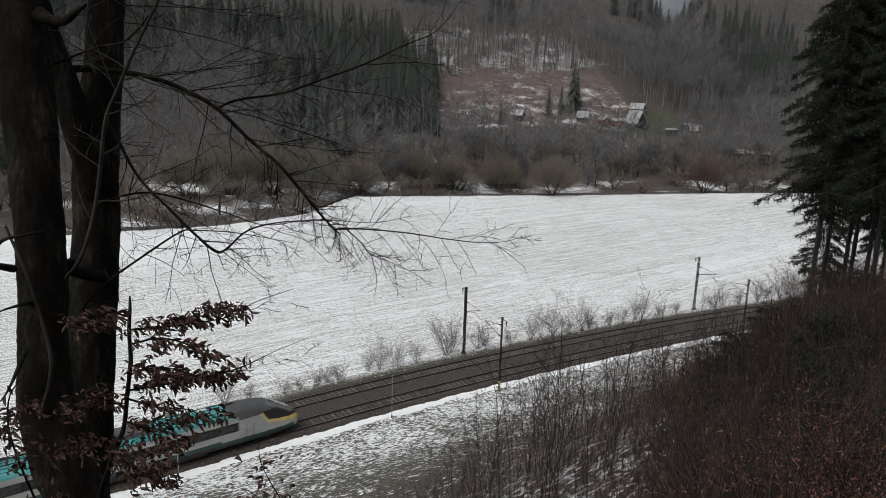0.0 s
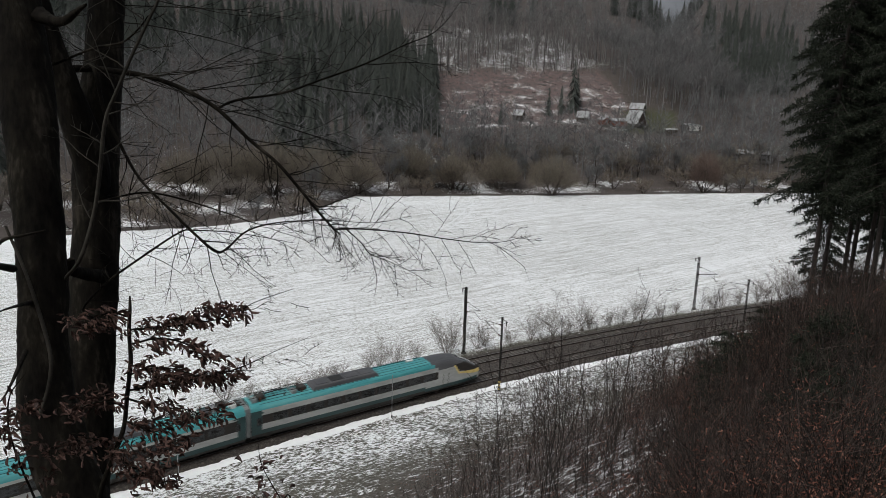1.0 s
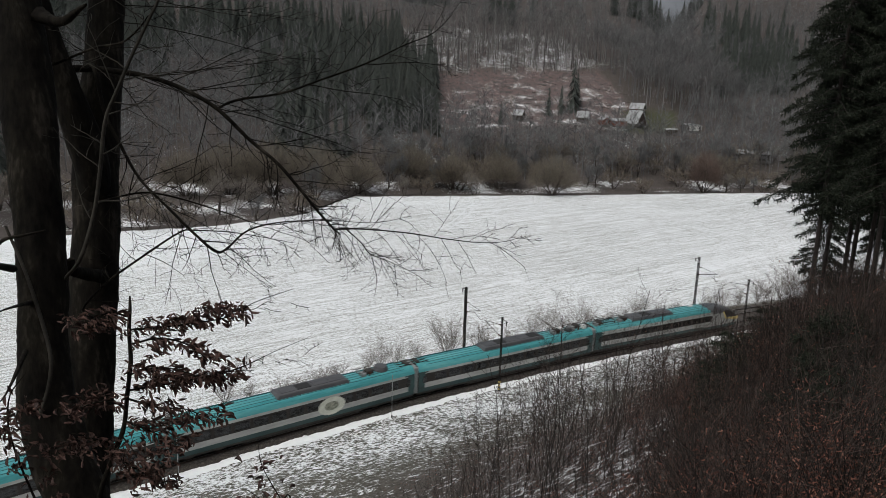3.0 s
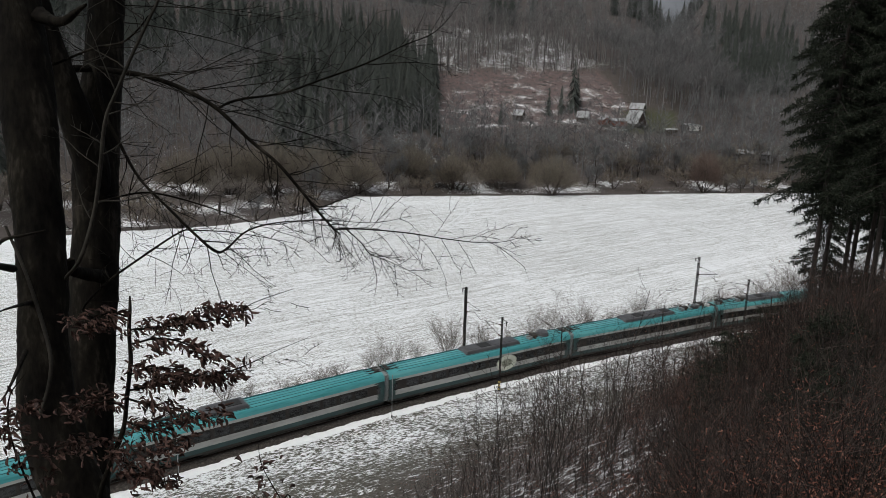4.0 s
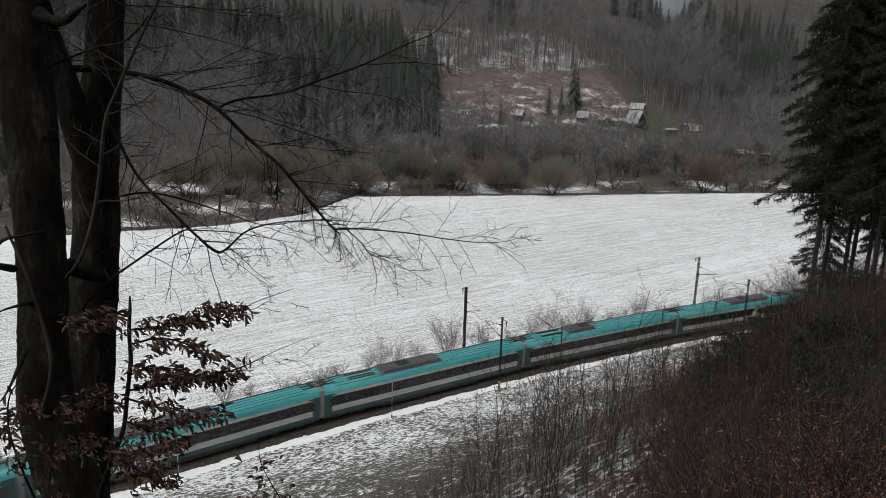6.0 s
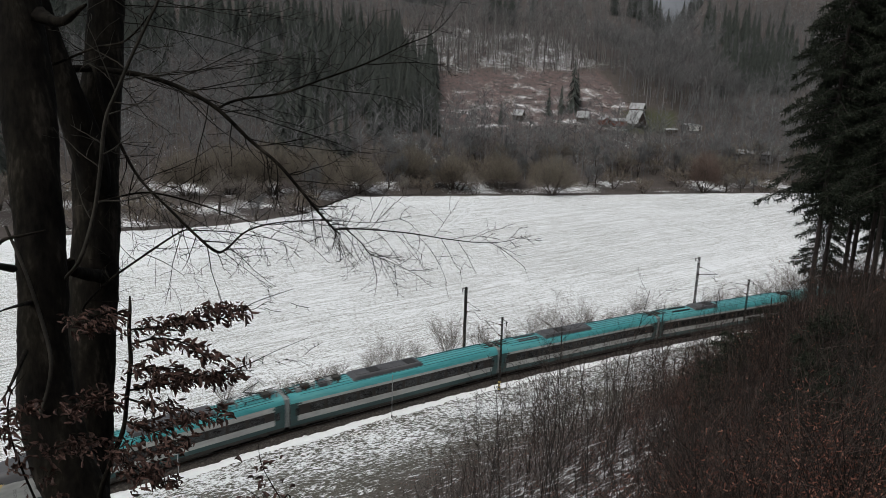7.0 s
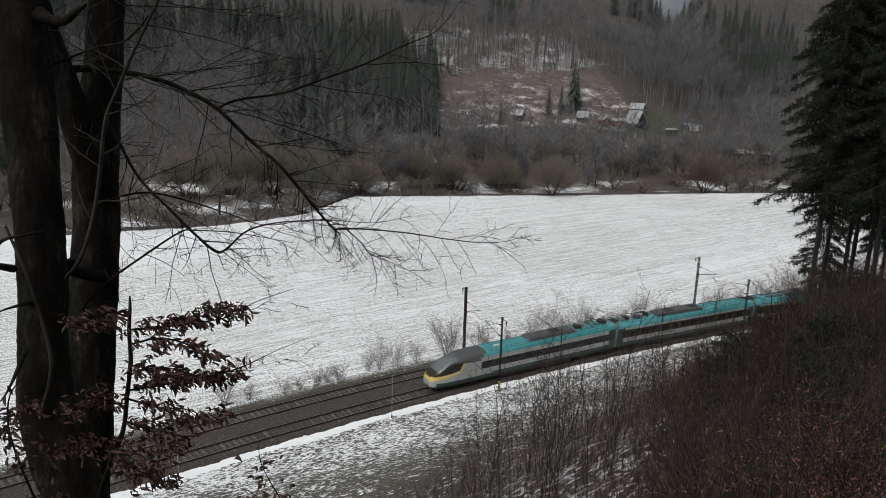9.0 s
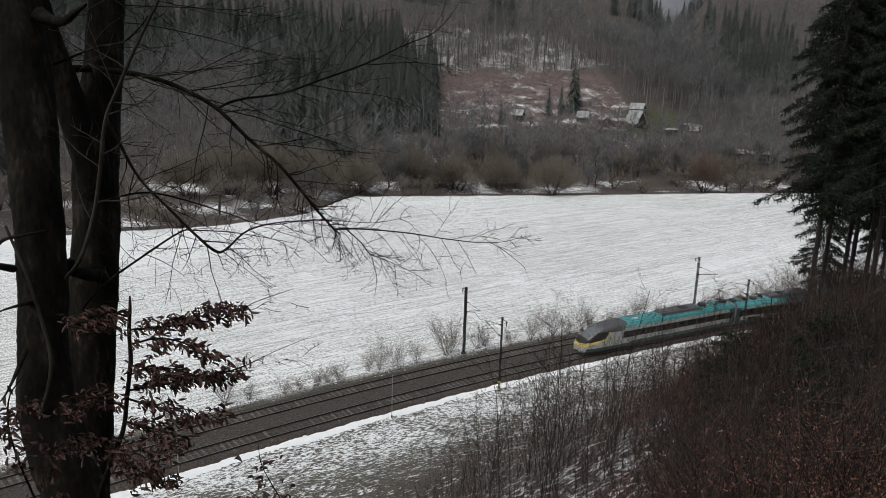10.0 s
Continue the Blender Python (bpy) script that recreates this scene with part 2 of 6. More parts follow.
M_GROUND = ground_material()
M_BALLAST = material("ballast", [(0.022, 0.018, 0.0155), (0.046, 0.038, 0.033), (0.10, 0.086, 0.076)], 5, 0.95, 0.9, fine=3)
# rust, made darker still to carry the shadow along the rails
M_RAIL = material("rust_and_shade_rail", [(0.022, 0.015, 0.012), (0.05, 0.034, 0.026)], 3, 0.6, 0.2, 0.3)
M_HEADRAIL = material("worn_rail_head", [(0.20, 0.19, 0.18), (0.34, 0.33, 0.32)], 2, 0.35, 0.0, 0.9)
M_SLEEPER = material("concrete_sleeper", [(0.030, 0.026, 0.023), (0.075, 0.068, 0.062), (0.16, 0.15, 0.14)], 7, 0.9, 0.3, per=0.5)
M_STEEL = material("dark_mast_steel", [(0.015, 0.015, 0.015), (0.034, 0.031, 0.028)], 3, 0.8, 0.2, spec=0.2)
M_ZINC = material("grey_galvanised_steel", [(0.22, 0.23, 0.235), (0.34, 0.35, 0.35)], 4, 0.55, 0.1, 0.5)
M_CERAMIC = material("brown_insulator", [(0.06, 0.03, 0.02), (0.10, 0.05, 0.035)], 8, 0.25)
M_YELLOW = material("yellow_paint", [(0.52, 0.38, 0.10), (0.68, 0.52, 0.17)], 2, 0.35)
M_TEAL = material("teal_train_paint", [(0.04, 0.235, 0.25), (0.075, 0.31, 0.325), (0.13, 0.38, 0.39)], 1.1, 0.28, stretch=(0.15, 1.6, 1))
M_TEALDARK = material("dark_teal_train_paint", [(0.007, 0.030, 0.030), (0.012, 0.052, 0.052)], 0.9, 0.4, stretch=(0.3, 1, 1))
# a darker tone of the roof's teal, for its ribs
M_TEALRIB = material("rib_teal_paint", [(0.012, 0.075, 0.08), (0.025, 0.12, 0.125)], 0.9, 0.45, stretch=(0.3, 1, 1))
M_SILVER = material("light_grey_train_paint", [(0.26, 0.262, 0.25), (0.38, 0.38, 0.365)], 0.8, 0.38, stretch=(0.3, 1, 1))
M_BAND = material("dark_window_band", [(0.020, 0.017, 0.015), (0.034, 0.029, 0.026)], 0.9, 0.4, spec=0.2, stretch=(0.3, 1, 1))
M_PANE = material("dark_window_glass", [(0.006, 0.006, 0.007), (0.012, 0.012, 0.013)], 0.6, 0.1, spec=0.5)
# base raised to grey: a sky reflection painted into the glass
M_SCREEN = material("sky_toned_windscreen", [(0.10, 0.105, 0.11), (0.17, 0.175, 0.18)], 0.6, 0.06, spec=1.0)
M_GREYROOF = material("grey_roof_paint", [(0.055, 0.055, 0.06), (0.095, 0.092, 0.095)], 1.2, 0.5, stretch=(0.4, 1, 1))
M_BLACK = material("black_rubber", [(0.012, 0.012, 0.012), (0.025, 0.024, 0.023)], 4, 0.7)
M_BELLOWS = material("pale_grey_bellows", [(0.15, 0.16, 0.16), (0.26, 0.27, 0.27)], 4, 0.7, stretch=(1, 1, 0.3))
M_UNDER = material("dusty_underframe", [(0.02, 0.018, 0.016), (0.05, 0.044, 0.038)], 3, 0.85, 0.2)
M_WHITE = material("white_paint", [(0.6, 0.6, 0.59), (0.75, 0.75, 0.74)], 2, 0.5)
M_SNOW = material("clean_snow", [(0.82, 0.84, 0.86), (0.91, 0.92, 0.93)], 2.0, 0.7, 0.25)


# ---- ground ----
def spaced(lo, hi, step, far, growth=1.09):
    core = list(np.arange(lo, hi, step))
    up, d = [hi], step
    while up[-1] < far:
        d *= growth
        up.append(up[-1] + d)
    down, d = [], step
    p = lo
    while p > -far:
        d *= growth
        p -= d
        down.append(p)
    return np.array(down[::-1] + core + up)


def kinds(x, y):
    """How much snow lies, and what is under it: field, litter, heath."""
    s, q = sq(x, y)
    past = y - field_edge(x)
    e = y - foot(x)
    az = x / np.maximum(y, 1)
    edge = past + 0.9 * wave(x, y, 2.2, 7)
    field = np.where(q < -9, 1 - smooth(-1.2, 1.2, edge), 0.0)
    snow = np.where(field > 0, -0.002 + 0.01 * wave(x, y, 30, 3) + 0.05 * smooth(-60, -5, past) * smooth(20, -60, x), 0.0)
    litter = np.zeros_like(x)
    heath = np.zeros_like(x)
    # strip beside the ballast, then the bank with snow thinning upwards
    strip = (q > 1.0) & (q < 2.4)
    bank = q >= 3.3
    snow = np.where(bank, 0.012 - 0.045 * smooth(7, 15, q) - 0.05 * smooth(14, 26, q) - 0.15 * smooth(0.28, 0.48, az) + 0.03 * wave(x, y, 3.5, 2), snow)
    litter = np.where(bank, smooth(15, 32, q), litter)
    snow = np.where(strip, 0.6, snow)
    verge = (q < -6.5) & (q > -9.3)
    snow = np.where(verge, -0.12, snow)
    river = (edge >= 1.0) & (q < -20)
    snow = np.where(river, -0.085 + 0.15 * wave(x, y, 7, 5), snow)
    snow = np.where(river & (past < 9), -0.35, snow)
    litter = np.where(river, 1.0, litter)
    wood = river & (e > 22)
    snow = np.where(wood, -0.16 + 0.06 * wave(x, y, 12, 6), snow)
    clear = river & (e > 70) & (e < 134) & (az > -0.02) & (az < 0.25 - 0.0011 * (e - 85))
    snow = np.where(clear, -0.10 + 0.10 * wave(x * 0.6, y, 3, 8) + 0.06 * wave(x, y, 2.3, 1) - 0.05 * smooth(100, 125, e), snow)
    heath = np.where(clear, 1.0, heath)
    litter = np.where(clear, 0.3, litter)
    thin = river & (e >= 134) & (e < 196) & (az > -0.06) & (az < 0.205 - 0.0009 * (e - 134))
    snow = np.where(thin, -0.06 + 0.05 * wave(x, y, 4, 3), snow)
    lawn = np.where(river, smooth(66, 70, e) * (1 - smooth(84, 90, e)) * smooth(0.225, 0.245, az) * (1 - smooth(0.30, 0.315, az)), 0.0)
    snow = snow - 0.06 * lawn
    return field, snow, litter, heath, lawn


def build_ground():
    xs, ys = spaced(-75, 125, 1.3, 2600), spaced(0, 262, 1.15, 2600, 1.05)
    ys = ys[ys > -1200]
    X, Y = np.meshgrid(xs, ys)
    Z = land(X, Y)
    nx, ny = len(xs), len(ys)
    v = np.stack([X, Y, Z], -1).reshape(-1, 3)
    i = (np.arange(ny - 1)[:, None] * nx + np.arange(nx - 1)[None]).ravel()
    me = mesh_np("ground", v, np.stack([i, i + 1, i + nx + 1, i + nx], 1), True)
    for name, val in zip(("field", "snow", "litter", "heath", "lawn"), kinds(X, Y)):
        a = me.attributes.new(name, "FLOAT", "POINT")
        a.data.foreach_set("value", val.ravel().astype(np.float32))
    ob = part("ground", me, M_GROUND)
    tagged(ob, "snow-dusted valley field, brown bank and wooded hillside", "ground", kind="structure")


build_ground()


def sweep(profile, s0, s1, step, off=0.0):
    """A strip with the given cross-section (off, z), along the track."""
    ss = np.arange(s0, s1 + step / 2, step)
    k = len(profile)
    v = [on_track(s, off + o, z) for s in ss for o, z in profile]
    i = (np.arange(len(ss) - 1)[:, None] * k + np.arange(k - 1)[None]).ravel()
    return np.array(v), np.stack([i, i + k, i + k + 1, i + 1], 1)


S0, S1 = -95.0, 230.0


def build_track():
    bed = [(-2.15, -0.66), (-1.85, -0.40), (-1.50, -0.25), (-0.92, -0.215), (-0.6, -0.255), (0.6, -0.185), (0.92, -0.10), (1.3, -0.10), (2.2, -0.20)]
    bed += [(SPACING - 1.3, -0.225), (SPACING - 0.92, -0.205), (SPACING - 0.6, -0.232), (SPACING + 0.6, -0.155), (SPACING + 0.92, -0.095), (SPACING + 1.3, -0.10), (SPACING + 1.8, -0.18), (SPACING + 2.9, -0.66)]
    fine = []
    for (a, za), (b, zb) in zip(bed[:-1], bed[1:]):
        m = max(1, int((b - a) / 0.22))
        fine += [(a + (b - a) * i / m, za + (zb - za) * i / m) for i in range(m)]
    fine.append(bed[-1])
    v, f = sweep(fine, S0, S1, 0.35)
    v[:, 2] += rng.normal(0, 0.022, len(v))
    v[:, :2] += rng.normal(0, 0.03, (len(v), 2))
    ob = part("ballast_bed", mesh_np("ballast_bed", v, f), M_BALLAST)
    tagged(ob, "brown crushed-stone ballast bed under two tracks", "ballast", kind="structure")
    # the drift of clean snow that lies along the foot of the ballast
    drift = [(-1.78, -0.55), (-1.86, -0.38), (-1.98, -0.31), (-2.2, -0.28), (-2.45, -0.31), (-2.68, -0.40), (-2.9, -0.60)]
    v, f = sweep(drift, S0, S1, 0.3)
    v = v.reshape(-1, len(drift), 3)
    n = len(v)
    jag = rng.normal(0, 0.05, n) + 0.07 * np.sin(np.arange(n) * 0.31) + 0.05 * np.sin(np.arange(n) * 0.83)
    wide = rng.normal(0, 0.08, n) + 0.16 * np.sin(np.arange(n) * 0.17) + 0.10 * np.sin(np.arange(n) * 0.53)
    out = v[:, -1, :2] - v[:, 0, :2]
    out /= np.linalg.norm(out, axis=1, keepdims=True)
    for k in range(len(drift)):
        push = jag if k < 3 else wide * (k - 2) / 4
        v[:, k, :2] += out * push[:, None]
    v[:, :, 2] += rng.normal(0, 0.012, (n, len(drift)))
    ob = part("snow_drift", mesh_np("snow_drift", v.reshape(-1, 3), f[:, ::-1], True), M_SNOW)
    tagged(ob, "narrow strip of clean white snow beside the ballast", "snow", kind="structure")
    profile = [(-0.07, -0.17), (-0.07, -0.155), (-0.012, -0.13), (-0.012, -0.045), (-0.036, -0.03), (-0.036, 0.0), (0.036, 0.0), (0.036, -0.03), (0.012, -0.045), (0.012, -0.13), (0.07, -0.155), (0.07, -0.17)]
    tracks = []
    for j, off in enumerate((0.0, SPACING)):
        t = new("railway_track")
        tagged(t, "rusty steel railway track on pale concrete sleepers", "railway track", "double track", "structure")
        for side in (-0.75, 0.75):
            tip = math.copysign(CANT / 2, side)
            v, f = sweep([(o + side, z + tip) for o, z in profile], S0, S1, 1.5, off)
            part("rail", mesh_np("rail", v, f), M_RAIL, t)
            v, f = sweep([(side - 0.034, tip + 0.004), (side + 0.034, tip + 0.004)], S0, S1, 1.5, off)
            part("rail_head", mesh_np("rail_head", v, f), M_HEADRAIL, t, "bright worn running surface")
        tracks.append(t)
    return tracks


TRACKS = build_track()


# ---- the train: seven tilting cars ----
PROFILE = [(0.0, 3.78), (0.45, 3.77), (0.85, 3.72), (1.05, 3.62), (1.17, 3.48), (1.25, 3.30), (1.31, 3.05), (1.355, 2.80), (1.385, 2.45), (1.40, 2.10), (1.40, 1.78), (1.40, 1.50), (1.39, 1.20), (1.36, 0.95), (1.30, 0.70), (1.22, 0.45)]


def ring(width=1.0, top=3.78, low=0.45, tilt=0.0):
    """A closed-over cross-section from one skirt across the roof to the other."""
    half = [(y * width, low + (z - 0.45) / (3.78 - 0.45) * (top - low)) for y, z in PROFILE]
    return [(-y, z) for y, z in half[::-1]] + half[1:]


def classes_to_parts(parent, xs, rings, kind_of, mats, names, labels):
    """Loft the rings and give each class of face a mesh of its own."""
    k = len(rings[0])
    v = np.array([(x, y, z) for x, r in zip(xs, rings) for y, z in r])
    groups = {}
    for i in range(len(xs) - 1):
        for j in range(k - 1):
            f = (i * k + j, (i + 1) * k + j, (i + 1) * k + j + 1, i * k + j + 1)
            c = v[list(f)].mean(0)
            key = kind_of(*c)
            side = 0 if key in ("roof", "hood", "glass") else int(np.sign(c[1]))
            end = int(np.sign(c[0])) if key == "end" else 0
            groups.setdefault((key, side, end), []).append(f)
    for key, side, end in sorted(groups):
        f = np.array(groups[key, side, end])
        used, inv = np.unique(f, return_inverse=True)
        part(names[key], mesh_np(names[key], v[used], inv.reshape(f.shape), True), mats[key], parent, labels.get(key, ""))


def fine_ring(width, top, low):
    """The cross-section with its curve filled in, for the nose."""
    r = ring(width, top, low)
    out = []
    for (a, b), (c, d) in zip(r[:-1], r[1:]):
        for t in (0.0, 0.25, 0.5, 0.75):
            out.append((a + (c - a) * t, b + (d - b) * t))
    return out + [r[-1]]


LIVERY = {"roof": M_TEAL, "eave": M_SILVER, "band": M_BAND, "waist": M_SILVER, "skirt": M_TEALDARK, "sole": M_UNDER, "glass": M_SCREEN, "yellow": M_YELLOW, "hood": M_GREYROOF, "mask": M_BAND, "end": M_TEALDARK}
NAMES = {"roof": "roof", "eave": "cantrail", "band": "window_band", "waist": "side_panel", "skirt": "skirt", "sole": "underframe", "glass": "windscreen", "yellow": "nose_band", "hood": "nose_hood", "mask": "cab_side_mask", "end": "end_panel"}
LABELS = {"roof": "teal painted roof", "eave": "light grey cantrail", "band": "dark window band", "waist": "light grey side panel", "skirt": "dark teal lower skirt", "sole": "dusty black underframe", "glass": "raked windscreen, sky reflection put into its grey", "yellow": "yellow warning band", "hood": "grey roof hood behind the windscreen", "mask": "black panel round the cab window", "end": "dark teal end panel by the door"}


def side_kind(z, y):
    if z > 3.16 and abs(y) < 1.285:
        return "roof"
    if z > 2.74:
        return "eave"
    if z > 1.84:
        return "band"
    if z > 1.30:
        return "waist"
    if z > 0.80:
        return "skirt"
    return "sole"


def bogie(parent, x):
    bm = bmesh.new()
    for side in (-0.98, 0.98):
        box(bm, (3.4, 0.14, 0.28), (x, side, 0.52), bevel=0.03)
    box(bm, (0.5, 2.0, 0.25), (x, 0, 0.55))
    b = part("bogie", bm, M_UNDER, parent)
    for dx in (-1.35, 1.35):
        for side in (-0.75, 0.75):
            bm = bmesh.new()
            rod(bm, (x + dx, side - 0.065, 0.42), (x + dx, side + 0.065, 0.42), 0.42, sides=20)
            rod(bm, (x + dx, side - 0.10, 0.42), (x + dx, side + 0.10, 0.42), 0.14, sides=12)
            part("wheel", bm, M_RAIL, b)


def fairing(parent, x0, x1, label, width=1.02, high=0.42):
    """A bevelled equipment hood on the roof."""
    bm = bmesh.new()
    vs = box(bm, (x1 - x0, 2 * width, high + 0.3), ((x0 + x1) / 2, 0, 3.62 + high / 2 - 0.15))
    for v in vs:
        if v.co.z > 3.6:
            v.co.y *= 0.80
            v.co.x += -0.55 if v.co.x > (x0 + x1) / 2 else 0.55
    bmesh.ops.bevel(bm, geom=list(bm.edges), offset=0.08, segments=2, affect="EDGES", profile=0.5)
    ob = part("equipment_hood", bm, M_GREYROOF, parent, label)
    n = max(2, int((x1 - x0) / 1.7))
    for i in range(n):
        bm = bmesh.new()
        box(bm, ((x1 - x0 - 1.6) / n - 0.25, 1.05, 0.05), (x0 + 0.8 + (i + 0.5) * (x1 - x0 - 1.6) / n, 0, 3.64 + high + 0.0), bevel=0.015)
        part("hatch", bm, M_BLACK if i % 3 == 1 else M_GREYROOF, ob)


def pantograph(parent, x, way=1, rise=0.0):
    """A folded current collector on its insulators."""
    bm = bmesh.new()
    for side in (-0.6, 0.6):
        rod(bm, (x - 1.1, side, 4.05), (x + 1.1, side, 4.05), 0.035)
    for dx in (-1.1, 0, 1.1):
        rod(bm, (x + dx, -0.6, 4.05), (x + dx, 0.6, 4.05), 0.035)
    p = part("pantograph", bm, M_BLACK, parent, "black folded pantograph")
    for dx in (-0.95, 0.95):
        for side in (-0.55, 0.55):
            bm = bmesh.new()
            for i in range(4):
                rod(bm, (x + dx, side, 3.74 + 0.07 * i), (x + dx, side, 3.80 + 0.07 * i), 0.075, 0.05, 10)
            part("insulator", bm, M_CERAMIC, p)
    knee, shoe = (x + 1.0 * way, 0, 4.25 + 0.42 * rise), (x - (1.15 - 0.35 * rise) * way, 0, 4.40 + 0.85 * rise)
    bm = bmesh.new()
    rod(bm, (x - 1.0 * way, 0, 4.1), knee, 0.05)
    rod(bm, knee, shoe, 0.035)
    part("arm", bm, M_BLACK, p)
    bm = bmesh.new()
    for dx in (-0.14, 0.14):
        rod(bm, (shoe[0] + dx, -0.75, shoe[2] + 0.03), (shoe[0] + dx, 0.75, shoe[2] + 0.03), 0.03)
    for side in (-0.75, 0.75):
        rod(bm, (shoe[0], side, shoe[2] + 0.03), (shoe[0], side * 1.3, shoe[2] - 0.15), 0.025)
    part("contact_shoe", bm, M_STEEL, p)


def switchgear(parent, x0, x1):
    """Insulators, busbars and small boxes on the roof."""
    n = max(2, int((x1 - x0) / 0.75))
    for i in range(n):
        x = x0 + (i + 0.5) * (x1 - x0) / n
        for y in (-0.55, 0.5):
            bm = bmesh.new()
            for k in range(3):
                rod(bm, (x, y, 3.74 + 0.14 * k), (x, y, 3.88 + 0.14 * k), 0.12, 0.07, 8)
            part("roof_insulator", bm, M_CERAMIC if i % 2 else M_ZINC, parent)
        bm = bmesh.new()
        box(bm, (0.5 + 0.35 * (i % 2), 0.7, 0.42), (x + 0.15, -0.05 + 0.3 * (i % 3 - 1), 3.94), bevel=0.05)
        part("roof_box", bm, (M_ZINC, M_UNDER, M_WHITE, M_GREYROOF)[i % 4], parent)
    bm = bmesh.new()
    for y in (-0.55, 0.5):
        rod(bm, (x0, y, 4.20), (x1, y, 4.16), 0.03, sides=6)
    rod(bm, (x0 + 0.5, -0.55, 4.22), (x1 - 0.5, 0.5, 4.18), 0.03, sides=6)
    part("busbar", bm, M_UNDER, parent)


def roof_lines(parent, x0, x1):
    """Raised conduits along the roof, and small vents."""
    for y in (-0.98, -0.62, -0.20, 0.3, 0.74, 1.03):
        bm = bmesh.new()
        box(bm, (x1 - x0, 0.04, 0.045), ((x0 + x1) / 2, y, 3.775 if abs(y) < 0.5 else 3.76 if abs(y) < 0.9 else 3.665))
        part("roof_rib", bm, M_TEALRIB, parent)


def side_door(parent, x, side):
    bm = bmesh.new()
    vs = box(bm, (0.92, 0.03, 2.0), (0, 0, 0))
    for v in vs:
        z = v.co.z + 2.02
        v.co.y += side * (np.interp(z, [0.95, 1.5, 2.1, 2.45, 2.8, 3.05], [1.36, 1.40, 1.40, 1.385, 1.355, 1.31]) + 0.006)
        v.co.x += x
        v.co.z = z
    d = part("door", bm, M_TEALDARK, parent, "dark teal passenger door")
    bm = bmesh.new()
    box(bm, (0.42, 0.03, 0.75), (x, side * 1.412, 2.15), bevel=0.01)
    part("pane", bm, M_PANE, d)


def windows(parent, x0, x1, count):
    """Panes set in the dark band on both sides."""
    step = (x1 - x0) / count
    for side in (-1, 1):
        for i in range(count):
            xc = x0 + (i + 0.5) * step
            key = (round(step, 3), side)
            if key not in PANES:
                w = step * 0.80 / 2
                zs = [1.93, 2.1, 2.3, 2.5, 2.66]
                ys = [side * (np.interp(z, [1.8, 2.1, 2.45, 2.8], [1.40, 1.40, 1.385, 1.355]) + 0.008) for z in zs]
                v, f = [], []
                for z, y in zip(zs, ys):
                    v += [(-w, y, z), (w, y, z)]
                for j in range(4):
                    f.append((2 * j, 2 * j + 1, 2 * j + 3, 2 * j + 2))
                PANES[key] = mesh_np("pane", v, f, True)
            ob = part("window", PANES[key], M_PANE, parent)
            ob.location.x = xc


PANES = {}
MID, ENDCAR = 25.82, 27.45


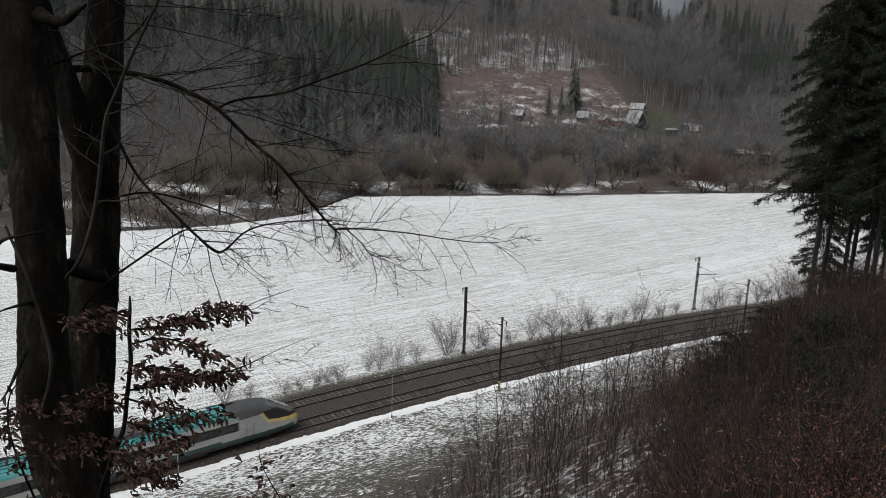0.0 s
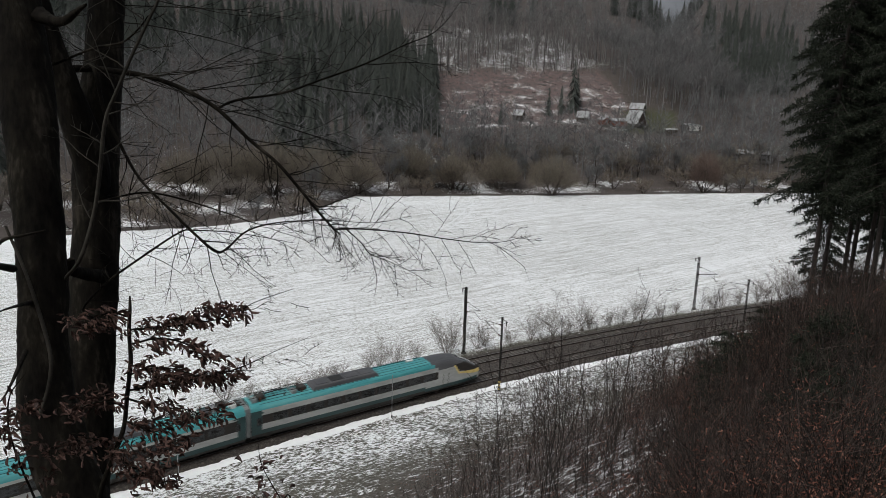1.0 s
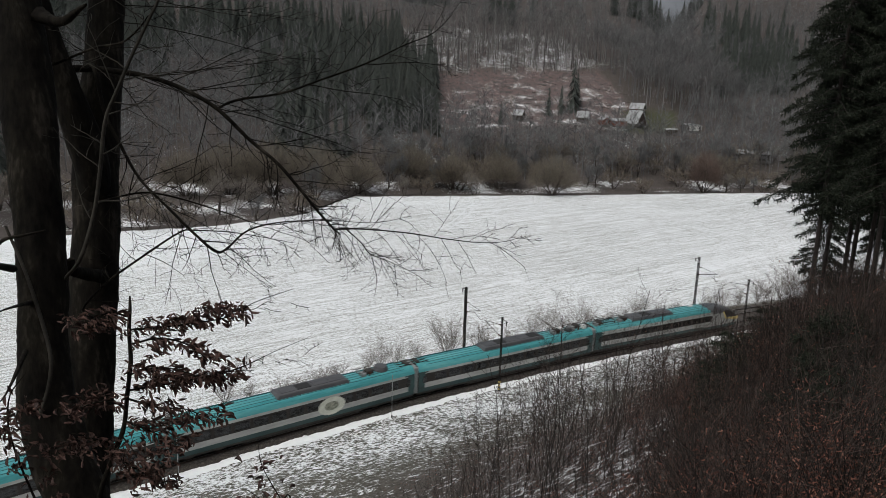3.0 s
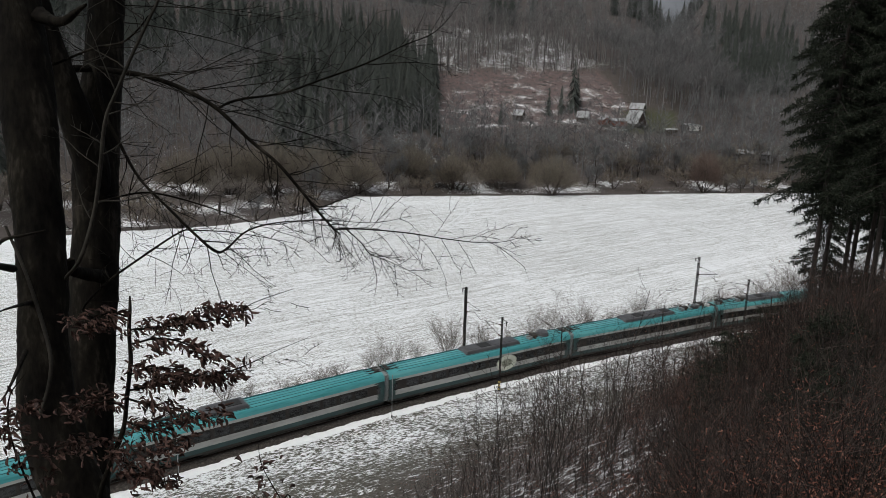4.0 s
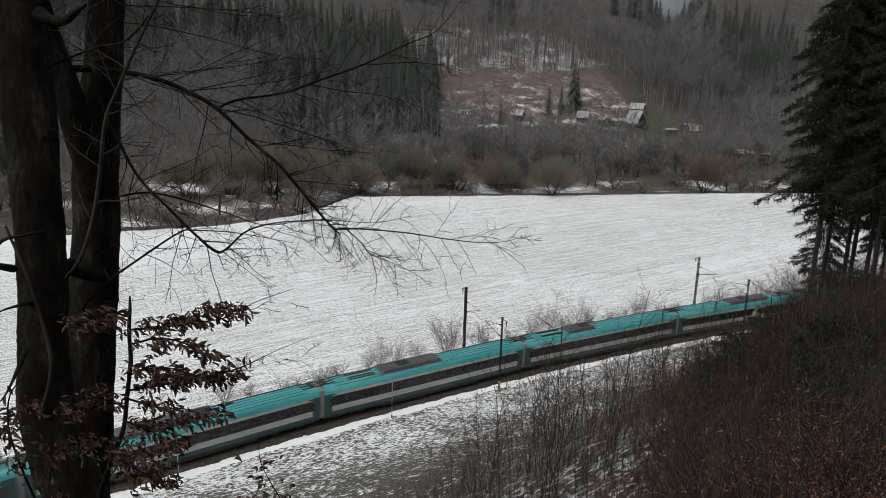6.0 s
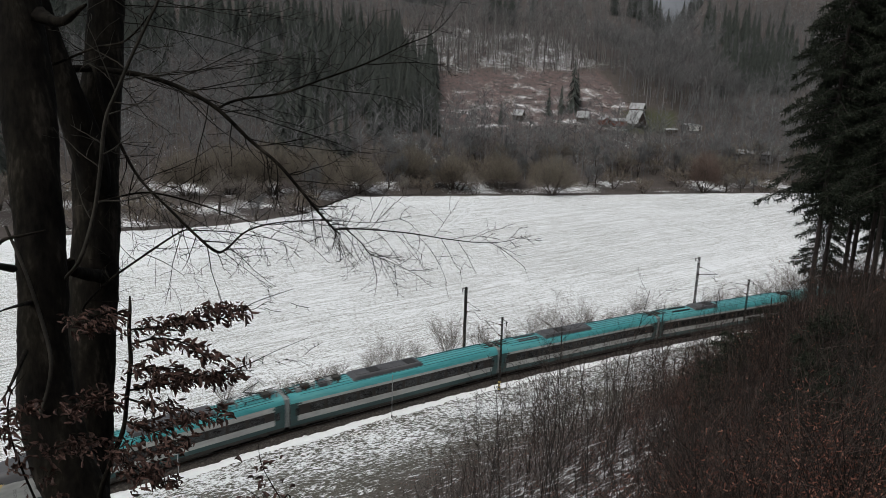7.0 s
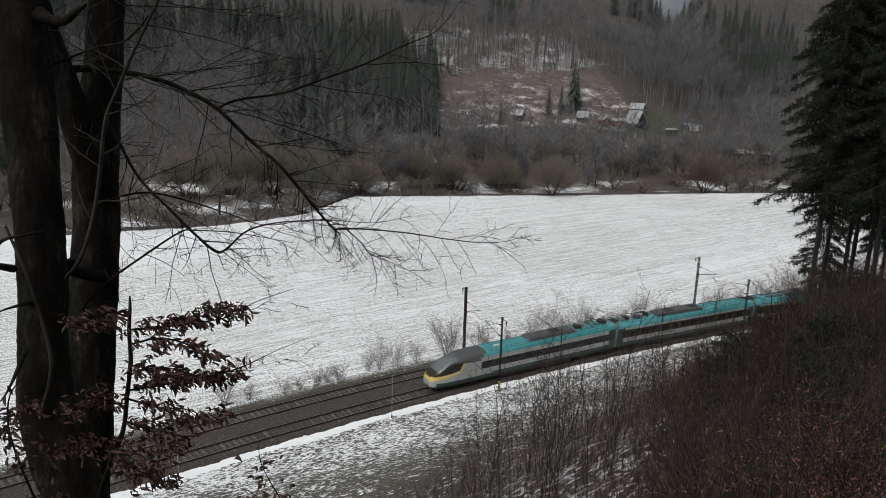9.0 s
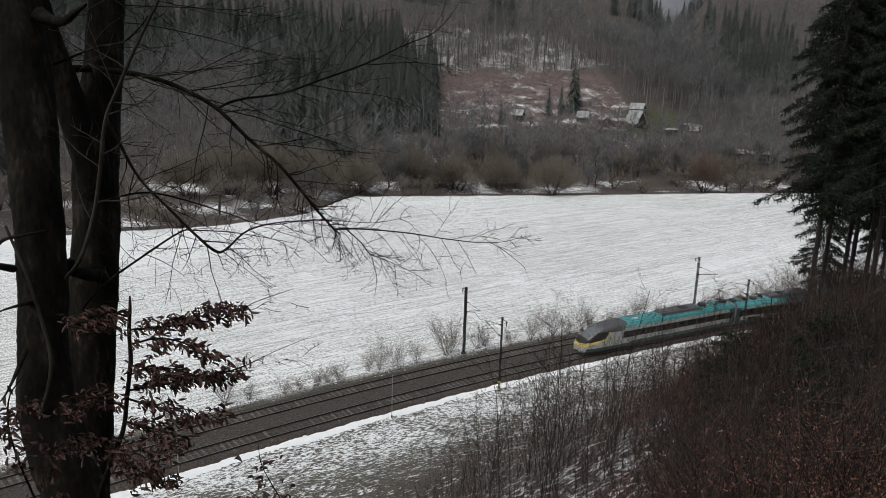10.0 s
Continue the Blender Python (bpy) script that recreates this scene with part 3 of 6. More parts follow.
def mid_car(kind):
    """A middle car, its origin over its centre; kind sets the roof's equipment."""
    car = new("train_car")
    half = MID / 2 - 0.30
    xs = np.linspace(-half, half, 27)
    xs = np.sort(np.concatenate([xs, [-half + 0.8, half - 0.8]]))

    def kind_of(x, y, z):
        k = side_kind(z, y)
        if abs(x) > half - 0.8 and k in ("eave", "band", "waist"):
            return "end"
        return k

    classes_to_parts(car, xs, [ring()] * len(xs), kind_of, LIVERY, NAMES, LABELS)
    for sgn in (-1, 1):
        bm = bmesh.new()
        vs = [bm.verts.new((sgn * half, y, z)) for y, z in ring()]
        bm.faces.new(vs if sgn > 0 else vs[::-1])
        part("end_wall", bm, M_UNDER, car)
        bm = bmesh.new()
        for i in range(3):
            box(bm, (0.09, 2.5, 2.95), (sgn * (half + 0.045 + 0.10 * i), 0, 2.15), bevel=0.03)
        part("gangway_bellows", bm, M_BELLOWS, car, "pale grey folded gangway bellows")
        bogie(car, sgn * 9.5)
        for side in (-1, 1):
            side_door(car, sgn * (half - 0.75), side)
    windows(car, -half + 1.9, half - 1.9, 12)
    roof_lines(car, -half + 1.2, half - 1.2)
    bm = bmesh.new()
    box(bm, (12.5, 2.35, 0.5), (0, 0, 0.5), bevel=0.06)
    part("equipment_box", bm, M_UNDER, car)
    # end clusters of cables and resistors over the coupling
    for sgn in (-1, 1):
        bm = bmesh.new()
        box(bm, (0.5, 1.0, 0.16), (sgn * (half - 0.35), 0.1, 3.83), bevel=0.04)
        for y in (-0.5, 0, 0.5):
            rod(bm, (sgn * (half - 1.5), y, 3.86), (sgn * (half + 0.25), y, 3.80), 0.05, sides=6)
        part("roof_connector", bm, M_UNDER, car)
    if kind == "aircon":
        fairing(car, -6.3, -1.3, "grey air-conditioning hood")
        for y in (-0.5, 0.45):
            bm = bmesh.new()
            box(bm, (3.2, 0.16, 0.14), (-8.2, y, 3.82), bevel=0.03)
            part("roof_box", bm, M_BLACK, car)
    elif kind == "long":
        fairing(car, -6.4, 1.8, "long grey equipment hood")
        for y in (-0.6, -0.2, 0.45):
            bm = bmesh.new()
            box(bm, (3.0, 0.16, 0.14), (-8.2, y, 3.82), bevel=0.03)
            part("roof_box", bm, M_GREYROOF, car)
    elif kind == "lead":
        fairing(car, -4.2, 5.4, "long grey equipment hood")
        switchgear(car, 6.2, 12.0)
    elif kind == "trail":
        fairing(car, -6.0, 3.0, "long grey equipment hood")
        switchgear(car, -12.0, -6.8)
    if kind == "emblem":
        fairing(car, -3.0, 5.4, "long grey equipment hood")
        bm = bmesh.new()
        bmesh.ops.create_cone(bm, cap_ends=True, segments=20, radius1=0.85, radius2=0.65, depth=0.5, matrix=Matrix.Translation((9.2, 0.1, 3.92)))
        part("round_hood", bm, M_GREYROOF, car, "round dark roof hood")
        switchgear(car, 6.2, 8.0)
        for side in (-1, 1):
            bm = bmesh.new()
            bmesh.ops.create_circle(bm, cap_ends=True, segments=28, radius=1.0, matrix=Matrix.Translation((2.8, side * 1.415, 1.95)) @ Matrix.Rotation(radians(90), 4, "X") @ Matrix.Diagonal((1.45, 0.95, 1, 1)))
            e = part("round_emblem", bm, M_EMBLEM, car, "pale oval picture emblem")
            bm = bmesh.new()
            bmesh.ops.create_circle(bm, cap_ends=True, segments=20, radius=0.6, matrix=Matrix.Translation((2.8, side * 1.421, 1.95)) @ Matrix.Rotation(radians(90), 4, "X") @ Matrix.Diagonal((1.3, 0.8, 1, 1)))
            part("emblem_centre", bm, M_EMBLEMDARK, e)
    return car


M_EMBLEM = material("emblem_cream", [(0.48, 0.49, 0.42), (0.66, 0.67, 0.58)], 3, 0.5)
M_EMBLEMDARK = material("emblem_pattern", [(0.08, 0.09, 0.06), (0.4, 0.4, 0.32)], 4, 0.5)


def end_car(rise=0.0):
    """A driving car; its nose points along +x. Origin over the middle of its length."""
    car = new("train_driving_car")
    tip, back = ENDCAR / 2, -ENDCAR / 2 + 0.30
    ds = [0.0, 0.05, 0.14, 0.28, 0.45, 0.65, 0.9, 1.15, 1.4, 1.7, 2.0, 2.3, 2.6] + [2.75 + 0.13 * i for i in range(17)] + [5.1, 5.5, 5.9, 6.3, 6.7, 7.1, 7.5, 7.9, 8.3]
    width = lambda d: float(np.interp(d, [0, 0.05, 0.14, 0.28, 0.45, 0.9, 1.4, 2.3, 3.7, 5.3, 6.6], [0.30, 0.42, 0.54, 0.64, 0.71, 0.81, 0.88, 0.945, 0.98, 0.995, 1.0]))
    top = lambda d: float(np.interp(d, [0, 0.05, 0.14, 0.28, 0.45, 0.9, 1.4, 2.3, 3.0, 3.7, 4.5, 5.3, 6.1, 7.1], [1.40, 1.55, 1.72, 1.88, 2.02, 2.30, 2.58, 3.06, 3.36, 3.56, 3.69, 3.75, 3.77, 3.78]))
    low = lambda d: float(np.interp(d, [0, 0.14, 0.45, 1.4], [0.75, 0.55, 0.45, 0.45]))
    xs = [tip - d for d in ds]
    rings = [fine_ring(width(d), top(d), low(d)) for d in ds]
    tail = np.linspace(tip - 8.3, back, 19)[1:]
    xs += list(tail)
    rings += [fine_ring(1.0, 3.78, 0.45)] * len(tail)
    order = np.argsort(xs)
    xs, rings = [xs[i] for i in order], [rings[i] for i in order]

    def kind_of(x, y, z):
        d = tip - x
        base = side_kind(z, y)
        if d > 8.1:
            if x < back + 1.5 and base in ("eave", "band", "waist"):
                return "end"
            return base
        t = top(d)
        if z < 0.62:
            return "sole"
        if z < 1.05 and d > 0.6:
            return "skirt"
        belt = 1.28 + 0.17 * d
        if 1.0 < d < 3.3 and z > t - 0.36 and abs(y) < 0.98:
            return "glass"
        if d < 3.3 and belt < z < belt + 0.46 - 0.07 * d:
            return "yellow"
        # the yellow stroke that climbs behind the cab's side window
        if abs((d - 3.35) - (z - belt) * 0.75) < 0.12 and belt < z < 2.95 and abs(y) > 0.9:
            return "yellow"
        if z >= belt + 0.3 and (d - 3.35) < (z - belt) * 0.75 and z < 3.05:
            return "mask"
        # the grey hood ends on a slant, lower in front
        if z > 2.86 and d < 6.1 + 1.2 * (z - 2.86):
            return "hood"
        if d > 6.2 and base in ("roof", "eave", "band"):
            return base
        return "waist"

    classes_to_parts(car, xs, rings, kind_of, LIVERY, NAMES, LABELS)
    k = fine_ring(width(0), top(0), low(0))
    bm = bmesh.new()
    bm.faces.new([bm.verts.new((tip, y, z)) for y, z in k])
    part("nose_cap", bm, M_SILVER, car, "light grey rounded nose cap")
    bm = bmesh.new()
    bm.faces.new([bm.verts.new((back, y, z)) for y, z in ring()][::-1])
    part("end_wall", bm, M_UNDER, car)
    bm = bmesh.new()
    for i in range(3):
        box(bm, (0.09, 2.5, 2.95), (back - 0.045 - 0.10 * i, 0, 2.15), bevel=0.03)
    part("gangway_bellows", bm, M_BELLOWS, car, "pale grey folded gangway bellows")
    for side in (-1, 1):
        for d, y, z in ((0.40, 0.70, 1.50),):
            bm = bmesh.new()
            bmesh.ops.create_uvsphere(bm, u_segments=12, v_segments=8, radius=0.15, matrix=Matrix.Translation((tip - d, side * y, z)) @ Matrix.Diagonal((0.7, 1, 0.75, 1)))
            h = part("headlight", bm, M_LAMPGLASS, car, "dark glazed headlight")
            bm = bmesh.new()
            bmesh.ops.create_cone(bm, cap_ends=True, segments=12, radius1=0.2, radius2=0.17, depth=0.1, matrix=Matrix.Translation((tip - d - 0.09, side * (y - 0.01), z)) @ Matrix.Rotation(radians(90), 4, "Y"))
            part("bezel", bm, M_YELLOW, h)
        side_door(car, back + 0.75, side)
        # cab door
        for dx in (4.9, 5.6):
            bm = bmesh.new()
            box(bm, (0.04, 0.02, 1.5), (tip - dx, side * 1.40, 1.55))
            part("door_seam", bm, M_BLACK, car)
    bogie(car, tip - 4.6)
    bogie(car, back + 3.2)
    windows(car, back + 1.9, tip - 6.5, 10)
    roof_lines(car, back + 1.0, tip - 7.4)
    fairing(car, -7.4, 0.6, "long grey equipment hood")
    pantograph(car, back + 2.6, 1, rise)
    switchgear(car, back + 3.9, -7.6)
    switchgear(car, back + 0.1, back + 1.5)
    bm = bmesh.new()
    box(bm, (0.9, 0.25, 0.22), (tip - 9.0, 0.35, 3.85), bevel=0.06)
    part("aerial", bm, M_WHITE, car, "white roof aerial")
    bm = bmesh.new()
    box(bm, (11, 2.35, 0.5), (-1, 0, 0.5), bevel=0.06)
    part("equipment_box", bm, M_UNDER, car)
    bm = bmesh.new()
    rod(bm, (tip - 1.9, -0.1, 2.62), (tip - 1.2, 0.45, 2.24), 0.02, sides=6)
    part("wiper", bm, M_BLACK, car)
    return car


M_LAMPGLASS = material("lamp_glass", [(0.10, 0.08, 0.06), (0.16, 0.13, 0.10)], 3, 0.1)
SPEED, NOSE = 22.159, -17.0


def train():
    """Each car with the distance of its middle behind the nose, and whether it faces back."""
    cars, at = [], ENDCAR / 2
    head = end_car()
    tagged(head, "teal and grey driving car of a tilting train, yellow nose", "train car", "cars of the train")
    cars.append((head, at, False))
    at = ENDCAR
    for i, kind in enumerate(("lead", "emblem", "aircon", "long", "trail")):
        c = mid_car(kind)
        tagged(c, {"lead": "teal and grey train car with roof switchgear", "trail": "teal and grey train car with roof switchgear", "emblem": "teal and grey train car with an oval emblem"}.get(kind, "teal and grey train car with grey roof hoods"), "train car", "cars of the train")
        cars.append((c, at + MID / 2, False))
        at += MID
    rear = end_car(1.3)
    tagged(rear, "teal and grey driving car with a raised pantograph, yellow nose", "train car", "cars of the train")
    cars.append((rear, at + ENDCAR / 2, True))
    return cars


CARS = train()


# ---- masts, arms and posts beside the tracks ----
def mast(s, off, z0, high, reach, side, label, painted=False, slim=1.0, arm=5.7):
    """A lattice mast with its cantilever; reach points to the track it serves."""
    m = new("overhead_line_mast")
    m.matrix_world = along(s, off, z0)
    tagged(m, label, "catenary mast", "masts of the overhead line")
    bm = bmesh.new()
    for x in (-0.11, 0.11):
        for y in (-0.09, 0.09):
            box(bm, (0.075 * slim, 0.07 * slim, high), (x * slim, y * slim, high / 2))
    part("post", bm, M_STEEL, m)
    bm = bmesh.new()
    n = int(high / 0.45)
    for i in range(n):
        z = i * 0.45 + 0.3
        sg = 1 if i % 2 else -1
        for y in (-0.10, 0.10):
            rod(bm, (-0.13 * sg * slim, y * slim, z - 0.2), (0.13 * sg * slim, y * slim, z + 0.2), 0.018 * slim, sides=4)
        for x in (-0.13, 0.13):
            rod(bm, (x * slim, -0.10 * sg * slim, z - 0.2), (x * slim, 0.10 * sg * slim, z + 0.2), 0.018 * slim, sides=4)
    part("lattice", bm, M_STEEL, m)
    bm = bmesh.new()
    box(bm, (0.5, 0.5, 0.5), (0, 0, 0.05), bevel=0.04)
    part("footing", bm, M_SLEEPER, m, "pale concrete footing")
    if painted:
        for z in (0.55, 0.95, 1.35):
            bm = bmesh.new()
            box(bm, (0.31 * slim, 0.27 * slim, 0.2), (0, 0, z), bevel=0.01)
            part("warning_band", bm, M_YELLOW, m, "yellow painted stripe on the mast")
    d = side
    bm = bmesh.new()
    rod(bm, (0, 0, arm), (0, d * reach, arm + 1.05), 0.035, sides=6)
    rod(bm, (0, 0, arm + 1.4), (0, d * reach * 0.92, arm + 1.02), 0.025, sides=6)
    rod(bm, (0, d * reach * 0.55, arm + 0.55), (0, d * (reach + 0.2), arm - 0.15), 0.025, sides=6)
    part("cantilever", bm, M_STEEL, m)
    for z in (arm + 0.02, arm + 1.38):
        bm = bmesh.new()
        for i in range(4):
            y = d * (0.25 + 0.09 * i)
            rod(bm, (0, y, z + 0.1 * (1 if z < arm + 1 else -0.6)), (0, y + d * 0.05, z + 0.1 * (1 if z < arm + 1 else -0.6)), 0.08, sides=8)
        part("insulator", bm, M_CERAMIC, m)
    bm = bmesh.new()
    rod(bm, (0, d * -0.1, high - 0.25), (0, d * -0.9, high - 0.35), 0.03, sides=6)
    rod(bm, (0, d * -0.1, high - 0.8), (0, d * -0.8, high - 0.38), 0.02, sides=6)
    rod(bm, (0, d * -0.75, high - 0.35), (0, d * -0.75, high - 0.85), 0.05, sides=6)
    part("feeder_arm", bm, M_STEEL, m)
    return m


mast(9.8, 9.2, -1.0, 8.9, 3.2, -1, "dark lattice steel overhead line mast beside the field")
mast(52.1, 10.2, -1.0, 8.5, 4.0, -1, "dark lattice steel overhead line mast beside the field")
mast(5.8, -3.4, -0.65, 8.9, 3.2, 1, "dark steel mast with yellow foot at the bank", True, 0.62, 6.6)
mast(47.3, -3.4, -0.65, 8.6, 3.2, 1, "dark steel overhead line mast at the bank", False, 0.7, 6.3)


def marker_post(s, off, high, label):
    p = new("marker_post")
    p.location = (*on_track(s, off)[:2], float(land(*on_track(s, off)[:2])))
    tagged(p, label, "marker post", "posts beside the track")
    bm = bmesh.new()
    rod(bm, (0, 0, -0.2), (0, 0, high), 0.036, 0.032, 8)
    part("pole", bm, M_ZINC, p)
    bm = bmesh.new()
    rod(bm, (0, 0, -0.2), (0, 0, 0.3), 0.08, 0.07, 8)
    part("sleeve", bm, M_STEEL, p)
    bm = bmesh.new()
    box(bm, (0.12, 0.12, 0.12), (0, 0, high), bevel=0.03)
    part("cap", bm, M_ZINC, p)


marker_post(-7.8, -2.9, 4.6, "thin grey steel post in the snow beside the ballast")
marker_post(-29.3, -2.9, 4.6, "thin grey steel post in the snow beside the ballast")


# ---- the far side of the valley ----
# bark taken down to near black: the canopy's shade is in the colour
M_BARK = material("shade_darkened_bark", [(0.003, 0.0026, 0.0022), (0.008, 0.0068, 0.0058), (0.015, 0.013, 0.010), (0.040, 0.034, 0.028)], 6.0, 0.9, 1.0, stretch=(1, 1, 0.35), fine=5, spec=0.08)
M_TWIG = material("brown_twigs", [(0.022, 0.016, 0.013), (0.055, 0.042, 0.034)], 3.0, 0.9)
M_PALETWIG = material("grey_twigs", [(0.06, 0.052, 0.045), (0.13, 0.115, 0.10)], 4.0, 0.9)
# far bare woods: base colours lightened and greyed to stand in for haze
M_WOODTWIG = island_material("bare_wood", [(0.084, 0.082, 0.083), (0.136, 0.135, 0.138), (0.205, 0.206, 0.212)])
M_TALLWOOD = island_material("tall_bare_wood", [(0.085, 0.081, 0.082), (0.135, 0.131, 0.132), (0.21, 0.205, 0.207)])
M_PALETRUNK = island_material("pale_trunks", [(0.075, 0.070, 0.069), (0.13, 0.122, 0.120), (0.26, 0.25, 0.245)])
# far conifers: raised above the near needles' tone, again for haze
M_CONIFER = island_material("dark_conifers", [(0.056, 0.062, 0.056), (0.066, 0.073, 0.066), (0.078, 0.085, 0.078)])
M_WILLOW = island_material("willow_twigs", [(0.12, 0.098, 0.078), (0.185, 0.155, 0.125), (0.25, 0.215, 0.178)])
M_OCHRE = island_material("ochre_willow_twigs", [(0.105, 0.090, 0.072), (0.165, 0.141, 0.113), (0.225, 0.195, 0.160)])
M_RUSSETDOME = island_material("russet_brown_twigs", [(0.085, 0.058, 0.048), (0.14, 0.10, 0.084), (0.19, 0.14, 0.12)])
M_RUSSET = island_material("russet_twigs", [(0.095, 0.08, 0.076), (0.19, 0.16, 0.152)])
M_BUSH = island_material("grey_brown_twigs", [(0.10, 0.085, 0.074), (0.18, 0.158, 0.14), (0.27, 0.245, 0.225)])
M_ROOFSNOW = material("snowy_roof", [(0.22, 0.225, 0.23), (0.42, 0.425, 0.43)], 1.2, 0.8, 0.2)
M_BOARDS = material("dark_stained_boards", [(0.03, 0.02, 0.015), (0.07, 0.048, 0.036)], 2, 0.8, 0.3, stretch=(1, 1, 0.2))
M_REDWALL = material("red_brown_wall", [(0.14, 0.05, 0.035), (0.22, 0.085, 0.06)], 2, 0.85)
M_PLASTER = material("pale_plaster", [(0.45, 0.44, 0.42), (0.60, 0.59, 0.57)], 2, 0.9)
M_WINDOW = glass_dark("cottage_window")


def blades(start, way, width, r):
    """Thin triangles from a foot along a way; one island each."""
    n = len(start)
    side = np.cross(way, r.normal(0, 1, (n, 3)))
    side /= np.maximum(np.linalg.norm(side, axis=1, keepdims=True), 1e-6)
    w = (np.asarray(width) * np.ones(n))[:, None]
    v = np.stack([start - side * w / 2, start + side * w / 2, start + way], 1).reshape(-1, 3)
    return v, np.arange(3 * n).reshape(-1, 3)


def tris(quads):
    q = np.asarray(quads)
    return np.concatenate([q[:, [0, 1, 2]], q[:, [0, 2, 3]]])


def far_conifer(r, tiers=14, arms=8):
    """A spruce one unit high: tiers of drooping fronds round a stem."""
    st, wy = [], []
    for i in range(tiers):
        f = i / tiers
        z = 0.10 + 0.88 * f
        reach = (0.155 * (1 - f) ** 0.85 + 0.010) * r.uniform(0.85, 1.15)
        for a in np.arange(arms) * 2 * np.pi / arms + r.uniform(0, 6):
            l = reach * r.uniform(0.65, 1.2)
            st.append((0, 0, z + r.uniform(0, 0.04)))
            wy.append((math.cos(a) * l, math.sin(a) * l, -l * r.uniform(0.1, 1.5)))
    st, wy = np.array(st), np.array(wy)
    side = np.cross(wy, [0, 0, 1.0])
    side /= np.linalg.norm(side, axis=1, keepdims=True)
    w = np.linalg.norm(wy, axis=1, keepdims=True) * 0.17
    v = np.stack([st + [0, 0, 0.02], st + wy * 0.6 - side * w * 0.6, st + wy, st + wy * 0.6 + side * w * 0.6], 1).reshape(-1, 3)
    f = tris(np.arange(len(v)).reshape(-1, 4))
    tv, tf = tubes([(0, 0, -0.05, 0, 0, 1.0, 0.012, 0.001)], 3)
    return merge([(v, f), (tv, tris(tf))])


def far_bare(r, limbs=13, twigs=8, spread=0.32, bole=0.30, w=0.0060, girth=0.008):
    """A leafless tree one unit high."""
    segs = [(0, 0, -0.05, r.normal(0, 0.012), r.normal(0, 0.01), 0.85, girth, 0.002)]
    st, wy = [], []
    for _ in range(limbs):
        z = r.uniform(bole, 0.86)
        a, l = r.uniform(0, 2 * np.pi), spread * r.uniform(0.5, 1.1) * (1.25 - z)
        tip = np.array([math.cos(a) * l, math.sin(a) * l, z + r.uniform(0.06, 0.2)])
        segs.append((0, 0, z, *tip, 0.005, 0.0015))
        for _ in range(twigs):
            p = np.array([0, 0, z]) + (tip - np.array([0, 0, z])) * r.uniform(0.3, 1)
            st.append(p)
            wy.append(np.array([math.cos(a), math.sin(a), 0]) * 0.04 + r.normal(0, 0.045, 3) + [0, 0, 0.055])
    tv, tf = tubes(segs, 3)
    return merge([(tv, tris(tf)), blades(np.array(st), np.array(wy), w, r)])


def plant_many(name, templates, spots, heights, mat, label, r, wide=1.0):
    """Very many far trees in one object."""
    vs, fs, n = [], [], 0
    for (x, y, z), h in zip(spots, heights):
        v, f = templates[r.integers(len(templates))]
        a, w = r.uniform(0, 2 * np.pi), h * wide * r.uniform(0.85, 1.2)
        c, s = math.cos(a) * w, math.sin(a) * w
        p = np.stack([v[:, 0] * c - v[:, 1] * s + x, v[:, 0] * s + v[:, 1] * c + y, v[:, 2] * h + z], 1)
        vs.append(p)
        fs.append(f + n)
        n += len(v)
    ob = part(name, mesh_np(name, np.concatenate(vs), np.concatenate(fs)), mat)
    tagged(ob, label, "trees", kind="stuff")


def wood_zone(x, y):
    """Which wood stands where on the far hill."""
    az, e = x / y, y - foot(x)
    if e < 20 or y < field_edge(x) + 22:
        return ""
    if 66 < e < 130 and -0.015 < az < 0.255 - 0.0011 * (e - 85):
        return "clear"
    if 54 < e <= 88 and 0.08 < az < 0.37 - 0.0025 * (e - 54):
        return "garden"
    if 130 <= e < 185 and -0.06 < az < 0.205 - 0.0009 * (e - 130):
        return "thin"
    if 78 < e < 150 and -0.012 < az - (0.255 - 0.0011 * (e - 85)) < 0.13:
        return "tall"
    n = float(wave(x, y, 34, 9)) + 0.5 * float(wave(x, y, 13, 2))
    if -0.10 < az <= -0.012 and 60 < e < 150:
        return "conifer" if n > -0.5 else "bare"
    if -0.27 < az < -0.05 and e > 75 and e < 190:
        return "conifer" if n > -0.4 else "bare"
    if az <= -0.27 and e > 90 and e < 190:
        return "conifer" if n > -0.05 else "bare"
    # mostly the lighter bare trees up here, in place of haze over conifers
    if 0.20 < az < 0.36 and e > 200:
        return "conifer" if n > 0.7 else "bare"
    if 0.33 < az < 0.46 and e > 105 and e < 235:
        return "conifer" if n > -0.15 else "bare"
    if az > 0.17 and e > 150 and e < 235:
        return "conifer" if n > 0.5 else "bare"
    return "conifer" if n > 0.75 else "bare"


